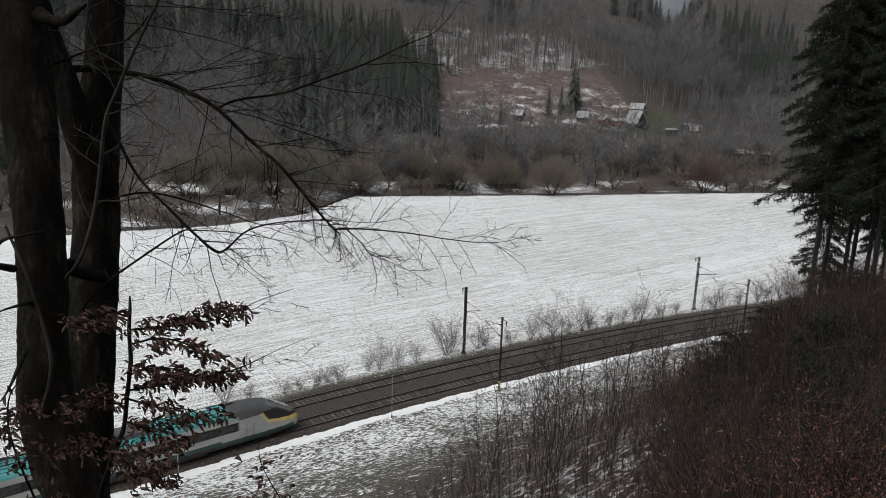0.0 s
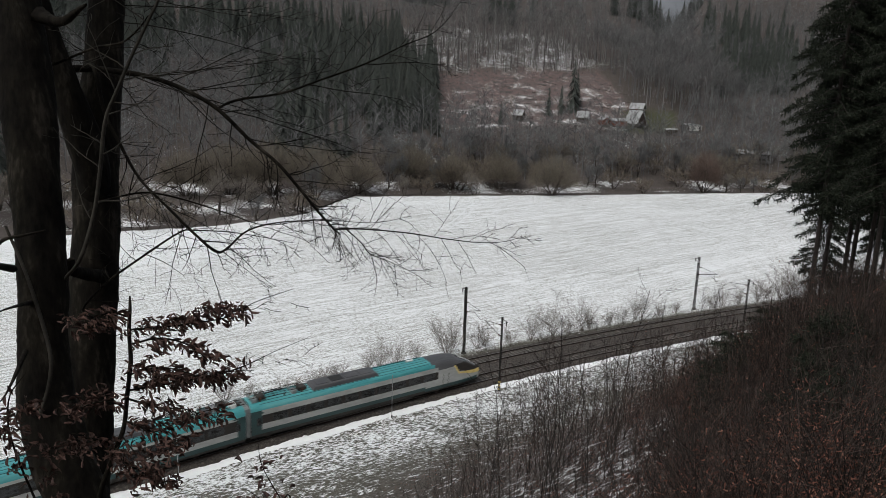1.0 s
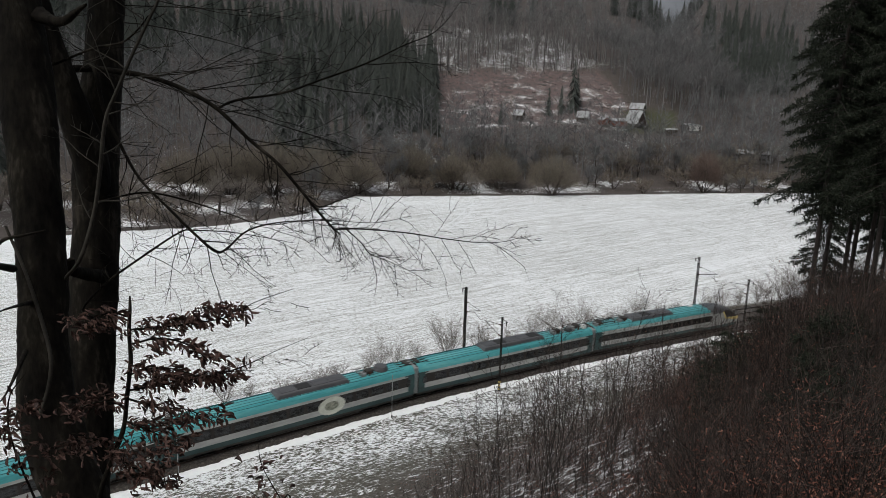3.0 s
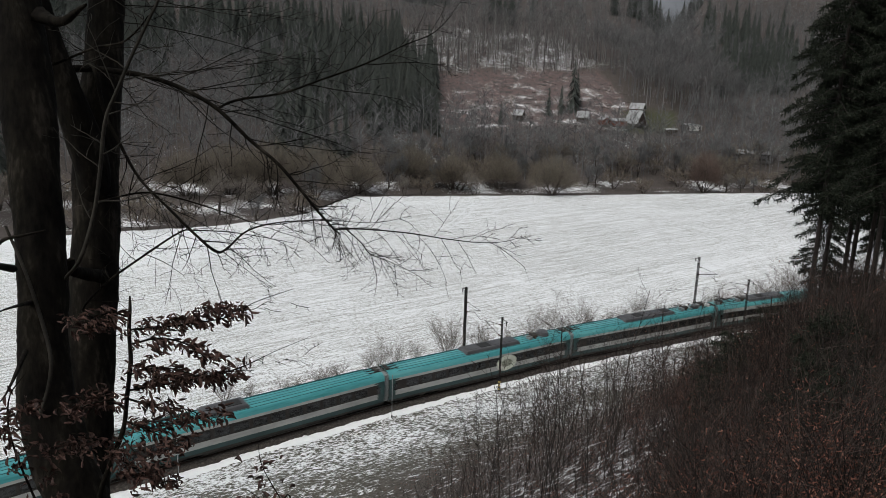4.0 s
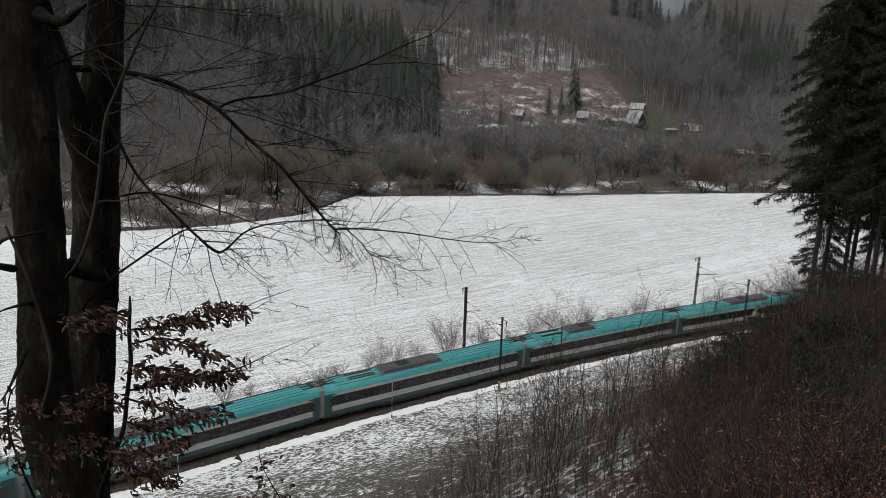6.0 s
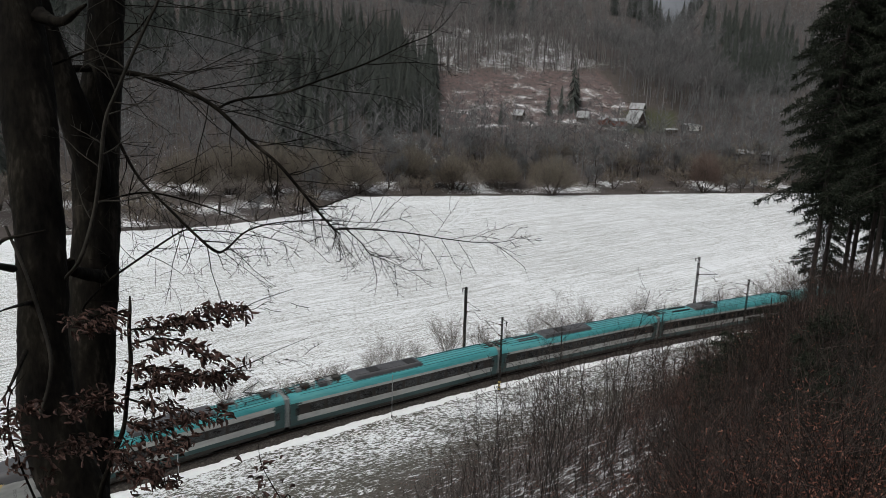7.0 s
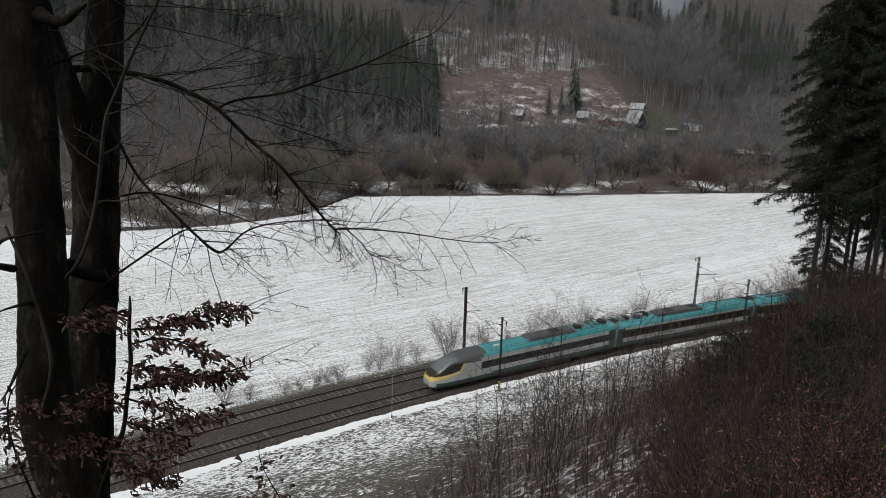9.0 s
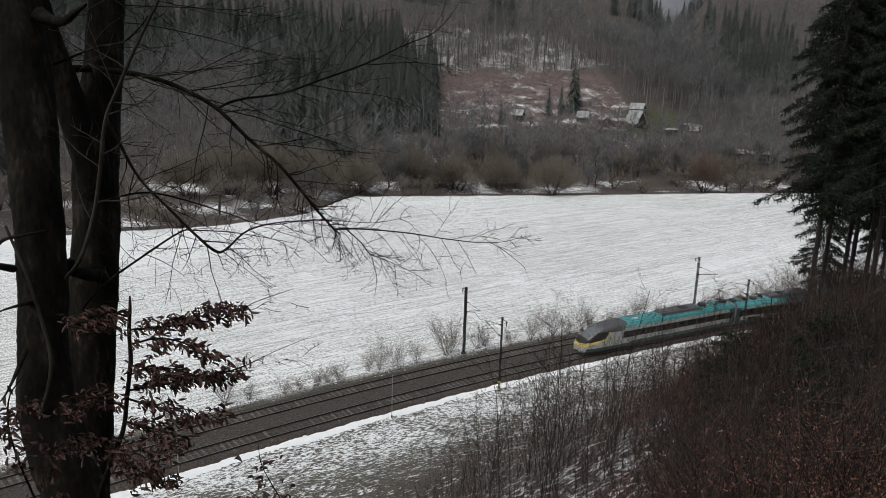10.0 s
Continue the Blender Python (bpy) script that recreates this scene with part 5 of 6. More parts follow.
def limb_mesh(path, sides=12, per=6, knots=0.06, seed=1):
    """A round limb with an uneven skin."""
    r = np.random.default_rng(seed)
    pts, rad = spline(path, per)
    n = len(pts)
    d = np.gradient(pts, axis=0)
    d /= np.linalg.norm(d, axis=1, keepdims=True)
    ref = np.array([0.0, 1.0, 0.0]) if abs(d[0, 2]) > 0.7 else np.array([0.0, 0.0, 1.0])
    u = np.cross(d, ref)
    u /= np.linalg.norm(u, axis=1, keepdims=True)
    w = np.cross(d, u)
    ang = np.arange(sides) * 2 * np.pi / sides
    skin = 1 + knots * (np.sin(ang * 3 + np.arange(n)[:, None] * 0.35) * 0.5 + r.normal(0, 0.35, (n, sides)))
    ring_ = pts[:, None] + (u[:, None] * np.cos(ang)[None, :, None] + w[:, None] * np.sin(ang)[None, :, None]) * (rad[:, None] * skin)[..., None]
    i, j = np.meshgrid(np.arange(n - 1), np.arange(sides), indexing="ij")
    k = (j + 1) % sides
    f = np.stack([i * sides + j, i * sides + k, (i + 1) * sides + k, (i + 1) * sides + j], -1).reshape(-1, 4)
    return mesh_np("limb", ring_.reshape(-1, 3), f, True)


def twigs_on(path, r, count, length, spread=0.75, depth=1, kids=(4,), lift=0.0, first=0.1, flat=0.5, thin=0.0016, drop=0.0):
    """Side twigs along a limb."""
    pts, rad = spline(path, 6)
    out = []
    for k in range(count):
        f = first + (1 - first) * (k + r.random()) / count
        x = f * (len(pts) - 1)
        j = min(int(x), len(pts) - 2)
        p = pts[j] + (pts[j + 1] - pts[j]) * (x - j)
        d = pts[j + 1] - pts[j]
        d /= np.linalg.norm(d)
        side = np.cross(d, [0, 1.0, 0.0]) * r.choice([-1, 1]) + r.normal(0, flat, 3)
        side /= np.linalg.norm(side)
        w = d * (1 - spread) + side * spread + [0, 0, drop]
        out.append(grow(r, p, w, length * r.uniform(0.4, 1.15) * (1.2 - 0.5 * f), min(max(rad[j] * 0.3, thin * 1.6), 0.0055), depth, kids, 0.6, 0.55, lift, 6, 0.13, thin, 0.15))
    return np.concatenate(out)


def beech_stand():
    r = np.random.default_rng(3)
    a = new("beech_tree")
    tagged(a, "beech trunk with a flared foot on the bank, shade darkened into its bark", "tree", "beeches on the bank")
    trunk_a = [(-2.40, 4.62, 28.6, 0.34), (-2.52, 4.80, 29.2, 0.215), (-2.69, 4.93, 29.73, 0.208), (-2.84, 5.01, 30.06, 0.215), (-2.95, 5.10, 30.47, 0.195), (-2.98, 5.19, 30.89, 0.172), (-3.00, 5.29, 31.30, 0.172), (-3.04, 5.38, 31.71, 0.172), (-3.09, 5.47, 32.13, 0.174), (-3.14, 5.57, 32.54, 0.190), (-3.21, 5.66, 32.95, 0.190), (-3.27, 5.76, 33.37, 0.166), (-3.36, 5.87, 33.86, 0.149), (-3.6, 6.2, 35.2, 0.12), (-3.9, 6.5, 38.0, 0.07)]
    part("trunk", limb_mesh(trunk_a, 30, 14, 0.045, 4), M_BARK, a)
    stub = [(-3.05, 5.66, 33.25, 0.062), (-2.98, 5.62, 33.23, 0.048), (-2.90, 5.57, 33.21, 0.040), (-2.79, 5.52, 33.21, 0.032), (-2.66, 5.48, 33.29, 0.018), (-2.59, 5.44, 33.32, 0.010)]
    part("broken_branch", limb_mesh(stub, 10, 5, 0.18, 6), M_BARK, a, "broken branch stub")
    creep = [(-3.16, 5.16, 31.75, 0.010), (-3.01, 5.09, 31.44, 0.012), (-2.89, 5.02, 31.12, 0.013), (-2.81, 4.96, 30.85, 0.014), (-2.81, 4.91, 30.65, 0.015), (-2.87, 4.86, 30.43, 0.017)]
    part("climbing_stem", limb_mesh(creep, 8, 6, 0.06, 7), M_BARKPALE, a, "pale stem against the trunk")
    left = [[(-3.2, 4.9, 31.5, 0.017), (-3.03, 4.87, 31.70, 0.014), (-2.87, 4.88, 31.75, 0.010), (-2.72, 4.89, 31.79, 0.005)], [(-3.1, 5.1, 31.45, 0.03), (-2.86, 4.46, 31.65, 0.016), (-2.78, 4.44, 31.66, 0.011)], [(-3.0, 5.1, 31.2, 0.02), (-2.72, 4.38, 31.39, 0.007), (-2.84, 4.37, 31.34, 0.004)], [(-2.95, 4.9, 30.9, 0.02), (-2.72, 4.26, 30.86, 0.006), (-2.82, 4.24, 30.77, 0.003)]]
    for p in left:
        part("branch", limb_mesh(p, 7, 5, 0.08, 9), M_BARK, a)

    b = new("beech_tree")
    tagged(b, "forked beech trunk with long bare side branches, shade darkened into its bark", "tree", "beeches on the bank")
    trunk_b = [(-3.0, 5.6, 26.6, 0.34), (-3.12, 5.85, 28.4, 0.19), (-3.12, 5.92, 29.10, 0.168), (-3.11, 6.01, 29.51, 0.173), (-3.13, 6.12, 30.01, 0.190), (-3.14, 6.23, 30.51, 0.203), (-3.14, 6.35, 31.00, 0.205), (-3.13, 6.46, 31.50, 0.197), (-3.15, 6.57, 32.00, 0.194), (-3.14, 6.69, 32.50, 0.182), (-3.11, 6.80, 32.99, 0.163), (-3.10, 6.91, 33.49, 0.153), (-3.07, 7.05, 34.09, 0.148), (-3.0, 7.3, 36.5, 0.11), (-2.9, 7.5, 39, 0.06)]
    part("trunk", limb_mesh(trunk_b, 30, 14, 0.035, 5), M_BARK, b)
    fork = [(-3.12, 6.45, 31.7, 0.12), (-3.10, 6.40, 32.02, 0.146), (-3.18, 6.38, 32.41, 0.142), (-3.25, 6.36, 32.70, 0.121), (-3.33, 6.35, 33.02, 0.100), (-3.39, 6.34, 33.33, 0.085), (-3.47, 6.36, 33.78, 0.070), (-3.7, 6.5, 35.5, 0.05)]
    part("forked_stem", limb_mesh(fork, 14, 7, 0.05, 8), M_BARK, b)
    limbs = {
        "main": [(-3.28, 6.47, 32.87, 0.045), (-3.07, 6.49, 32.88, 0.037), (-2.84, 6.52, 32.86, 0.032), (-2.58, 6.54, 32.82, 0.027), (-2.29, 6.54, 32.72, 0.025), (-2.02, 6.53, 32.57, 0.024), (-1.75, 6.51, 32.32, 0.021), (-1.50, 6.49, 32.12, 0.020), (-1.29, 6.47, 31.89, 0.018), (-1.14, 6.45, 31.71, 0.015), (-0.99, 6.44, 31.55, 0.012), (-0.93, 6.46, 31.49, 0.007)],
        "upper": [(-2.02, 6.54, 32.57, 0.015), (-1.95, 6.61, 32.62, 0.015), (-1.83, 6.68, 32.66, 0.015), (-1.49, 6.75, 32.72, 0.013), (-1.15, 6.84, 32.85, 0.012), (-0.75, 6.94, 33.01, 0.010), (-0.42, 7.03, 33.18, 0.008), (-0.16, 7.12, 33.30, 0.006), (0.03, 7.22, 33.49, 0.003)],
        "outer": [(-0.98, 6.45, 31.54, 0.010), (-0.74, 6.50, 31.54, 0.009), (-0.33, 6.53, 31.51, 0.007), (0.03, 6.55, 31.46, 0.006), (0.34, 6.58, 31.43, 0.0045), (0.58, 6.62, 31.44, 0.0035), (0.74, 6.66, 31.49, 0.002)],
        "low": [(-3.05, 6.30, 32.90, 0.024), (-2.86, 6.06, 32.88, 0.021), (-2.78, 6.02, 32.53, 0.018), (-2.68, 6.01, 32.31, 0.017), (-2.52, 5.98, 32.02, 0.015), (-2.30, 5.97, 31.79, 0.014), (-2.07, 5.96, 31.56, 0.015), (-1.91, 5.97, 31.42, 0.017), (-1.83, 6.01, 31.43, 0.012), (-1.66, 6.09, 31.58, 0.010), (-1.38, 6.15, 31.65, 0.007), (-0.95, 6.19, 31.67, 0.0035)],
        "mid": [(-3.0, 6.2, 31.75, 0.012), (-2.74, 6.02, 31.84, 0.010), (-2.50, 6.08, 31.88, 0.010), (-2.23, 6.11, 31.83, 0.009), (-1.86, 6.13, 31.72, 0.007), (-1.53, 6.15, 31.62, 0.005), (-1.10, 6.21, 31.67, 0.004), (-0.62, 6.24, 31.65, 0.003), (-0.28, 6.30, 31.71, 0.0018)],
        "rise": [(-3.05, 6.1, 30.75, 0.018), (-2.95, 5.75, 30.95, 0.013), (-2.77, 5.82, 31.16, 0.012), (-2.51, 5.92, 31.36, 0.012), (-2.22, 6.01, 31.56, 0.010), (-2.11, 6.07, 31.57, 0.007), (-1.76, 6.11, 31.55, 0.005), (-1.29, 6.15, 31.47, 0.003)],
        "arch": [(-3.30, 6.2, 32.86, 0.016), (-3.17, 5.95, 32.88, 0.013), (-2.99, 5.91, 32.95, 0.012), (-2.74, 5.87, 33.04, 0.012), (-2.52, 5.82, 33.08, 0.011), (-2.37, 5.78, 33.18, 0.008), (-2.27, 5.74, 33.28, 0.005)],
        "drop": [(-0.88, 6.47, 31.54, 0.007), (-0.74, 6.46, 31.42, 0.007), (-0.66, 6.46, 31.32, 0.006), (-0.48, 6.5, 31.24, 0.004), (-0.26, 6.5, 31.14, 0.002)],
        "cross": [(-3.04, 5.75, 31.36, 0.05), (-3.02, 5.79, 31.26, 0.05), (-2.98, 6.2, 31.1, 0.06)],
    }
    for key, path in limbs.items():
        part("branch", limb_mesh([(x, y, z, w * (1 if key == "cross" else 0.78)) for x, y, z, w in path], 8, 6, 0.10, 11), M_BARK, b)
    twig = [
        twigs_on(limbs["main"], r, 24, 0.75, 0.5, 1, (5,), 0.01, 0.15),
        twigs_on(limbs["main"], r, 14, 0.5, 0.5, 2, (4, 3), 0.01, 0.55),
        twigs_on(limbs["upper"], r, 18, 0.75, 0.42, 1, (4,), 0.0, 0.2),
        twigs_on(limbs["outer"], r, 20, 0.5, 0.5, 1, (4,), 0.0, 0.0),
        twigs_on(limbs["drop"], r, 16, 0.4, 0.5, 1, (4,), 0.0, 0.0),
        twigs_on(limbs["low"], r, 24, 0.7, 0.5, 2, (3, 3), 0.0, 0.3),
        twigs_on(limbs["mid"], r, 22, 0.6, 0.55, 1, (4,), 0.0, 0.1),
        twigs_on(limbs["rise"], r, 20, 0.6, 0.6, 1, (4,), 0.0, 0.1),
        twigs_on(limbs["arch"], r, 10, 0.5, 0.6, 1, (4,), 0.0, 0.2),
        twigs_on(trunk_b, r, 26, 0.55, 0.95, 1, (4,), 0.0, 0.35),
    ]
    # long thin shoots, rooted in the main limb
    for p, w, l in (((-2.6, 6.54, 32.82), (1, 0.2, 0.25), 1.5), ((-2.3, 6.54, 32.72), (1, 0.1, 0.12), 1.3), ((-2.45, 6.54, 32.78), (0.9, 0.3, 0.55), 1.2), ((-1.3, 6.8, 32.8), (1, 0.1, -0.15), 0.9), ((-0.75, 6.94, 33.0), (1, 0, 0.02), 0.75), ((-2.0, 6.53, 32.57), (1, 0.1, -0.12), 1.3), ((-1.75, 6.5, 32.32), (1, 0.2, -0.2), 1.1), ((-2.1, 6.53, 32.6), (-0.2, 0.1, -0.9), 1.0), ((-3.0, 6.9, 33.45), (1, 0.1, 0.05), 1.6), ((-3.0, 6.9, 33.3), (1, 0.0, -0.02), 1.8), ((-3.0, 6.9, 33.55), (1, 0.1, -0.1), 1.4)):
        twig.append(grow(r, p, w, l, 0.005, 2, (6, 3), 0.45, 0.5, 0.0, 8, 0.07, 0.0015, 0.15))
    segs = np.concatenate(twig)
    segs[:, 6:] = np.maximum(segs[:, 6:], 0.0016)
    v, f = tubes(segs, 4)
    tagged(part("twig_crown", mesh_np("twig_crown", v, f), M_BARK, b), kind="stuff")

    c = new("slanting_sapling")
    tagged(c, "thin pale leafless sapling stem slanting across the trunks", "tree", "saplings on the bank")
    stem = [(-3.30, 5.75, 28.0, 0.03), (-3.25, 5.70, 30.5, 0.022), (-2.92, 5.38, 31.22, 0.018), (-2.60, 5.08, 31.54, 0.020), (-2.49, 5.11, 31.87, 0.020), (-2.43, 5.13, 32.19, 0.020), (-2.38, 5.15, 32.52, 0.019), (-2.28, 5.15, 32.74, 0.018), (-2.16, 5.16, 32.99, 0.016), (-2.04, 5.16, 33.21, 0.015), (-1.92, 5.16, 33.45, 0.013), (-1.6, 5.2, 34.3, 0.008)]
    part("stem", limb_mesh([(x, y, z, w * 0.72) for x, y, z, w in stem], 9, 6, 0.06, 12), M_BARKPALE, c)
    segs = twigs_on(stem, r, 18, 0.6, 0.7, 1, (4,), 0.02, 0.35)
    v, f = tubes(segs, 4)
    tagged(part("twig_crown", mesh_np("twig_crown", v, f), M_BARKPALE, c), kind="stuff")


beech_stand()


def leaf_mesh(r, l=0.075, w=0.029):
    """One dry leaf, curled along its rib."""
    n = 6
    v, f = [], []
    curl, fold = r.uniform(-2.2, 2.2), r.uniform(0.8, 1.9)
    for i in range(n + 1):
        t = i / n
        half = w / 2 * math.sin(math.pi * min(t * 0.92 + 0.04, 1)) ** 0.8 * (1.15 - 0.35 * t)
        z = curl * 0.018 * math.sin(t * 2.6)
        x = l * t * (1 - 0.08 * abs(curl) * t)
        lift = half * fold
        v += [(x, -half * math.cos(fold * 0.6), z + lift), (x, 0, z), (x, half * math.cos(fold * 0.6), z + lift * r.uniform(0.6, 1.1))]
    for i in range(n):
        for j in (0, 1):
            a = 3 * i + j
            f.append((a, a + 1, a + 4, a + 3))
    return mesh_np("leaf", v, f, True)


LEAVES = []


def leafy_sapling():
    """A young beech that keeps its dry leaves through the winter."""
    r = np.random.default_rng(17)
    s = new("young_beech")
    tagged(s, "young beech sapling with curled dry brown leaves", "tree", "saplings on the bank")
    stem = [(-2.75, 4.4, 27.6, 0.03), (-2.5, 4.5, 29.2, 0.024), (-2.34, 4.57, 29.96, 0.020), (-2.27, 4.63, 30.20, 0.018), (-2.19, 4.68, 30.43, 0.016), (-2.17, 4.73, 30.66, 0.015), (-2.15, 4.78, 30.90, 0.015), (-2.17, 4.83, 31.09, 0.013), (-2.17, 4.87, 31.26, 0.011), (-2.17, 4.88, 31.34, 0.006)]
    part("stem", limb_mesh(stem, 9, 6, 0.08, 3), M_BARK, s)
    sprays = [
        ([(-2.17, 4.83, 31.11, 0.008), (-1.91, 4.80, 31.15, 0.007), (-1.67, 4.77, 31.20, 0.005), (-1.44, 4.74, 31.26, 0.004), (-1.26, 4.73, 31.37, 0.003), (-0.99, 4.71, 31.48, 0.0015)], 95),
        ([(-2.16, 4.81, 31.01, 0.008), (-1.94, 4.76, 31.08, 0.007), (-1.72, 4.69, 31.07, 0.005), (-1.54, 4.60, 30.99, 0.003)], 60),
        ([(-2.15, 4.74, 30.70, 0.008), (-1.90, 4.72, 30.76, 0.008), (-1.66, 4.70, 30.82, 0.006), (-1.46, 4.68, 30.88, 0.005), (-1.30, 4.66, 30.95, 0.004), (-1.10, 4.65, 31.06, 0.002), (-0.89, 4.64, 31.16, 0.0015)], 95),
        ([(-2.17, 4.73, 30.64, 0.008), (-1.93, 4.65, 30.62, 0.006), (-1.71, 4.59, 30.64, 0.004), (-1.49, 4.51, 30.60, 0.002)], 50),
        ([(-2.18, 4.69, 30.49, 0.008), (-2.00, 4.62, 30.47, 0.006), (-1.82, 4.54, 30.43, 0.004), (-1.68, 4.47, 30.43, 0.002)], 45),
        ([(-2.17, 4.71, 30.59, 0.006), (-2.30, 4.63, 30.66, 0.006), (-2.48, 4.52, 30.63, 0.004)], 45),
        ([(-2.17, 4.85, 31.20, 0.008), (-2.28, 4.76, 31.25, 0.006), (-2.42, 4.64, 31.18, 0.004)], 35),
        ([(-2.20, 4.67, 30.39, 0.006), (-2.06, 4.55, 30.33, 0.005), (-1.88, 4.43, 30.26, 0.003)], 40),
        ([(-2.17, 4.76, 30.80, 0.007), (-2.00, 4.70, 30.88, 0.006), (-1.80, 4.62, 30.92, 0.004), (-1.60, 4.55, 30.90, 0.002)], 45),
        ([(-2.25, 4.64, 30.25, 0.006), (-2.02, 4.55, 30.18, 0.005), (-1.82, 4.45, 30.16, 0.003)], 40),
        ([(-2.22, 4.66, 30.32, 0.006), (-2.40, 4.56, 30.42, 0.005), (-2.58, 4.44, 30.40, 0.003)], 40),
        ([(-2.55, 4.45, 29.5, 0.010), (-2.75, 4.35, 30.4, 0.007), (-2.72, 4.28, 30.8, 0.005), (-2.60, 4.3, 31.0, 0.002)], 60),
    ]
    metal = [leaf_mesh(r) for _ in range(9)]
    for me in metal:
        me.materials.append(M_LEAF)
    segs, spots = [], []
    for path, count in sprays:
        part("branch", limb_mesh(path, 6, 5, 0.08, 5), M_BARK, s)
        g = twigs_on(path, r, 12, 0.20, 0.5, 1, (3,), 0.0, 0.05, 0.7, 0.0016)
        g[:, [2, 5]] = g[:, [2, 5]] * 0.55 + 0.45 * np.mean([c[2] for c in path])
        # bare towards the tip of the long sprays
        segs.append(g)
        pts, _ = spline(path, 6)
        pool = np.concatenate([g[:, 3:6], pts[: int(len(pts) * 0.85)], pts[: int(len(pts) * 0.85)]])
        if len(path) > 5:
            pool = pool[pool[:, 0] < -1.34]
        for k in r.integers(len(pool), size=int(count * 3.2)):
            spots.append(pool[k] + r.normal(0, 1, 3) * [0.03, 0.03, 0.015])
    v, f = tubes(np.concatenate(segs), 4)
    tagged(part("twig_crown", mesh_np("twig_crown", v, f), M_BARK, s), kind="stuff")
    r.shuffle(spots)
    for i, p in enumerate(spots):
        m = Matrix.Translation(p) @ Matrix.Rotation(r.normal(0, 0.9), 4, "Z") @ Matrix.Rotation(r.normal(0.5, 0.55), 4, "Y") @ Matrix.Rotation(r.normal(0, 1.2), 4, "X") @ Matrix.Scale(r.uniform(0.5, 1.1), 4)
        LEAVES.append((metal[r.integers(9)], s, m, i < 300))


def seedling():
    """A small shoot with a few dry leaves below the big tree."""
    r = np.random.default_rng(37)
    s = new("beech_seedling")
    tagged(s, "thin beech shoot with a few russet dry leaves", "sapling", "saplings on the bank")
    paths = [[(-0.9, 4.40, 27.6, 0.012), (-0.96, 4.45, 29.88, 0.007), (-1.06, 4.49, 30.05, 0.005), (-1.19, 4.54, 30.26, 0.003), (-1.22, 4.56, 30.42, 0.0015)], [(-1.0, 4.46, 29.95, 0.004), (-1.2, 4.55, 30.0, 0.003), (-1.32, 4.58, 30.06, 0.0015)]]
    for p in paths:
        part("stem", limb_mesh(p, 6, 6, 0.08, 2), M_BARK, s)
    me = leaf_mesh(r, 0.07, 0.036)
    me.materials.append(M_LEAF)
    for i in range(34):
        p = np.array([-1.18, 4.54, 30.10]) + r.normal(0, 1, 3) * [0.09, 0.06, 0.10]
        m = Matrix.Translation(p) @ Matrix.Rotation(r.uniform(0, 6.28), 4, "Z") @ Matrix.Rotation(r.normal(0.8, 0.5), 4, "Y") @ Matrix.Scale(r.uniform(0.6, 1.1), 4)
        LEAVES.append((me, s, m, True))


leafy_sapling()
seedling()


# ---- spruces ----
def spruce(r, high, clear, reach):
    """A spruce with whorls of drooping boughs and hanging needle sprays."""
    t = new("spruce_tree")
    tagged(t, "tall dark spruce with bare lower trunk and drooping boughs", "tree", "spruces on the bank")
    v, f = tubes([(0, 0, -0.6, 0, 0, high * 0.4, 0.105, 0.09), (0, 0, high * 0.4, 0, 0, high, 0.09, 0.012)], 10)
    part("trunk", mesh_np("trunk", v, f, True), M_SPRUCEBARK, t)
    boughs, st, wy, wd = [], [], [], []
    z = clear
    while z < high - 0.6:
        fz = (z - clear) / (high - clear)
        for a in np.arange(5) * 2 * np.pi / 5 + r.uniform(0, 6.3):
            l = reach * (1 - fz) ** 0.75 * r.uniform(0.55, 1.15) + 0.2
            if fz < 0.06:
                l *= r.uniform(0.3, 0.9)
            pts, rad = wander(r, (0, 0, z + r.uniform(-0.2, 0.2)), (math.cos(a), math.sin(a), -0.15 if fz < 0.6 else 0.2), l, 0.028, 0.006, 6, 0.07, -0.07 + 0.02 * r.normal())
            boughs.append(chain(pts, rad))
            d = np.array([math.cos(a), math.sin(a), 0])
            side = np.array([-d[1], d[0], 0])
            for q in np.linspace(0.18, 1.0, int(5 + l * 5)):
                x = q * 6
                j = min(int(x), 5)
                p = pts[j] + (pts[j + 1] - pts[j]) * (x - j)
                for sg in (-1, 1):
                    ll = (0.30 + 0.35 * l * (1 - q) * 0.6) * r.uniform(0.6, 1.2)
                    w = (d * 0.55 + side * sg * r.uniform(0.5, 1.0) + np.array([0, 0, r.uniform(-0.75, -0.1)]))
                    w = w / np.linalg.norm(w) * ll
                    m = 7
                    for k in range(m):
                        c = p + w * (k + 0.3) / m
                        st.append(c)
                        wy.append(w * 0.26 + r.normal(0, 0.10, 3) + [0, 0, -0.04])
                        wd.append(0.042 * (1 - 0.4 * k / m))
                    for _ in range(3):
                        st.append(p + w * r.uniform(0.3, 1.0))
                        wy.append(r.normal(0, 0.11, 3) + d * 0.05)
                        wd.append(0.05)
                    if r.random() < 0.5:
                        st.append(p + w * 0.5)
                        wy.append(np.array([0, 0, -1.0]) * r.uniform(0.15, 0.4) + r.normal(0, 0.05, 3))
                        wd.append(0.05)
        z += 0.50 * r.uniform(0.8, 1.2)
    v, f = tubes(np.concatenate(boughs), 4)
    tagged(part("bough_frame", mesh_np("bough_frame", v, f), M_SPRUCEBARK, t), kind="stuff")
    v, f = blades(np.array(st), np.array(wy), np.array(wd), r)
    tagged(part("crown", mesh_np("crown", v, f), M_NEEDLE, t, "dark green needle sprays"), kind="stuff")
    return t


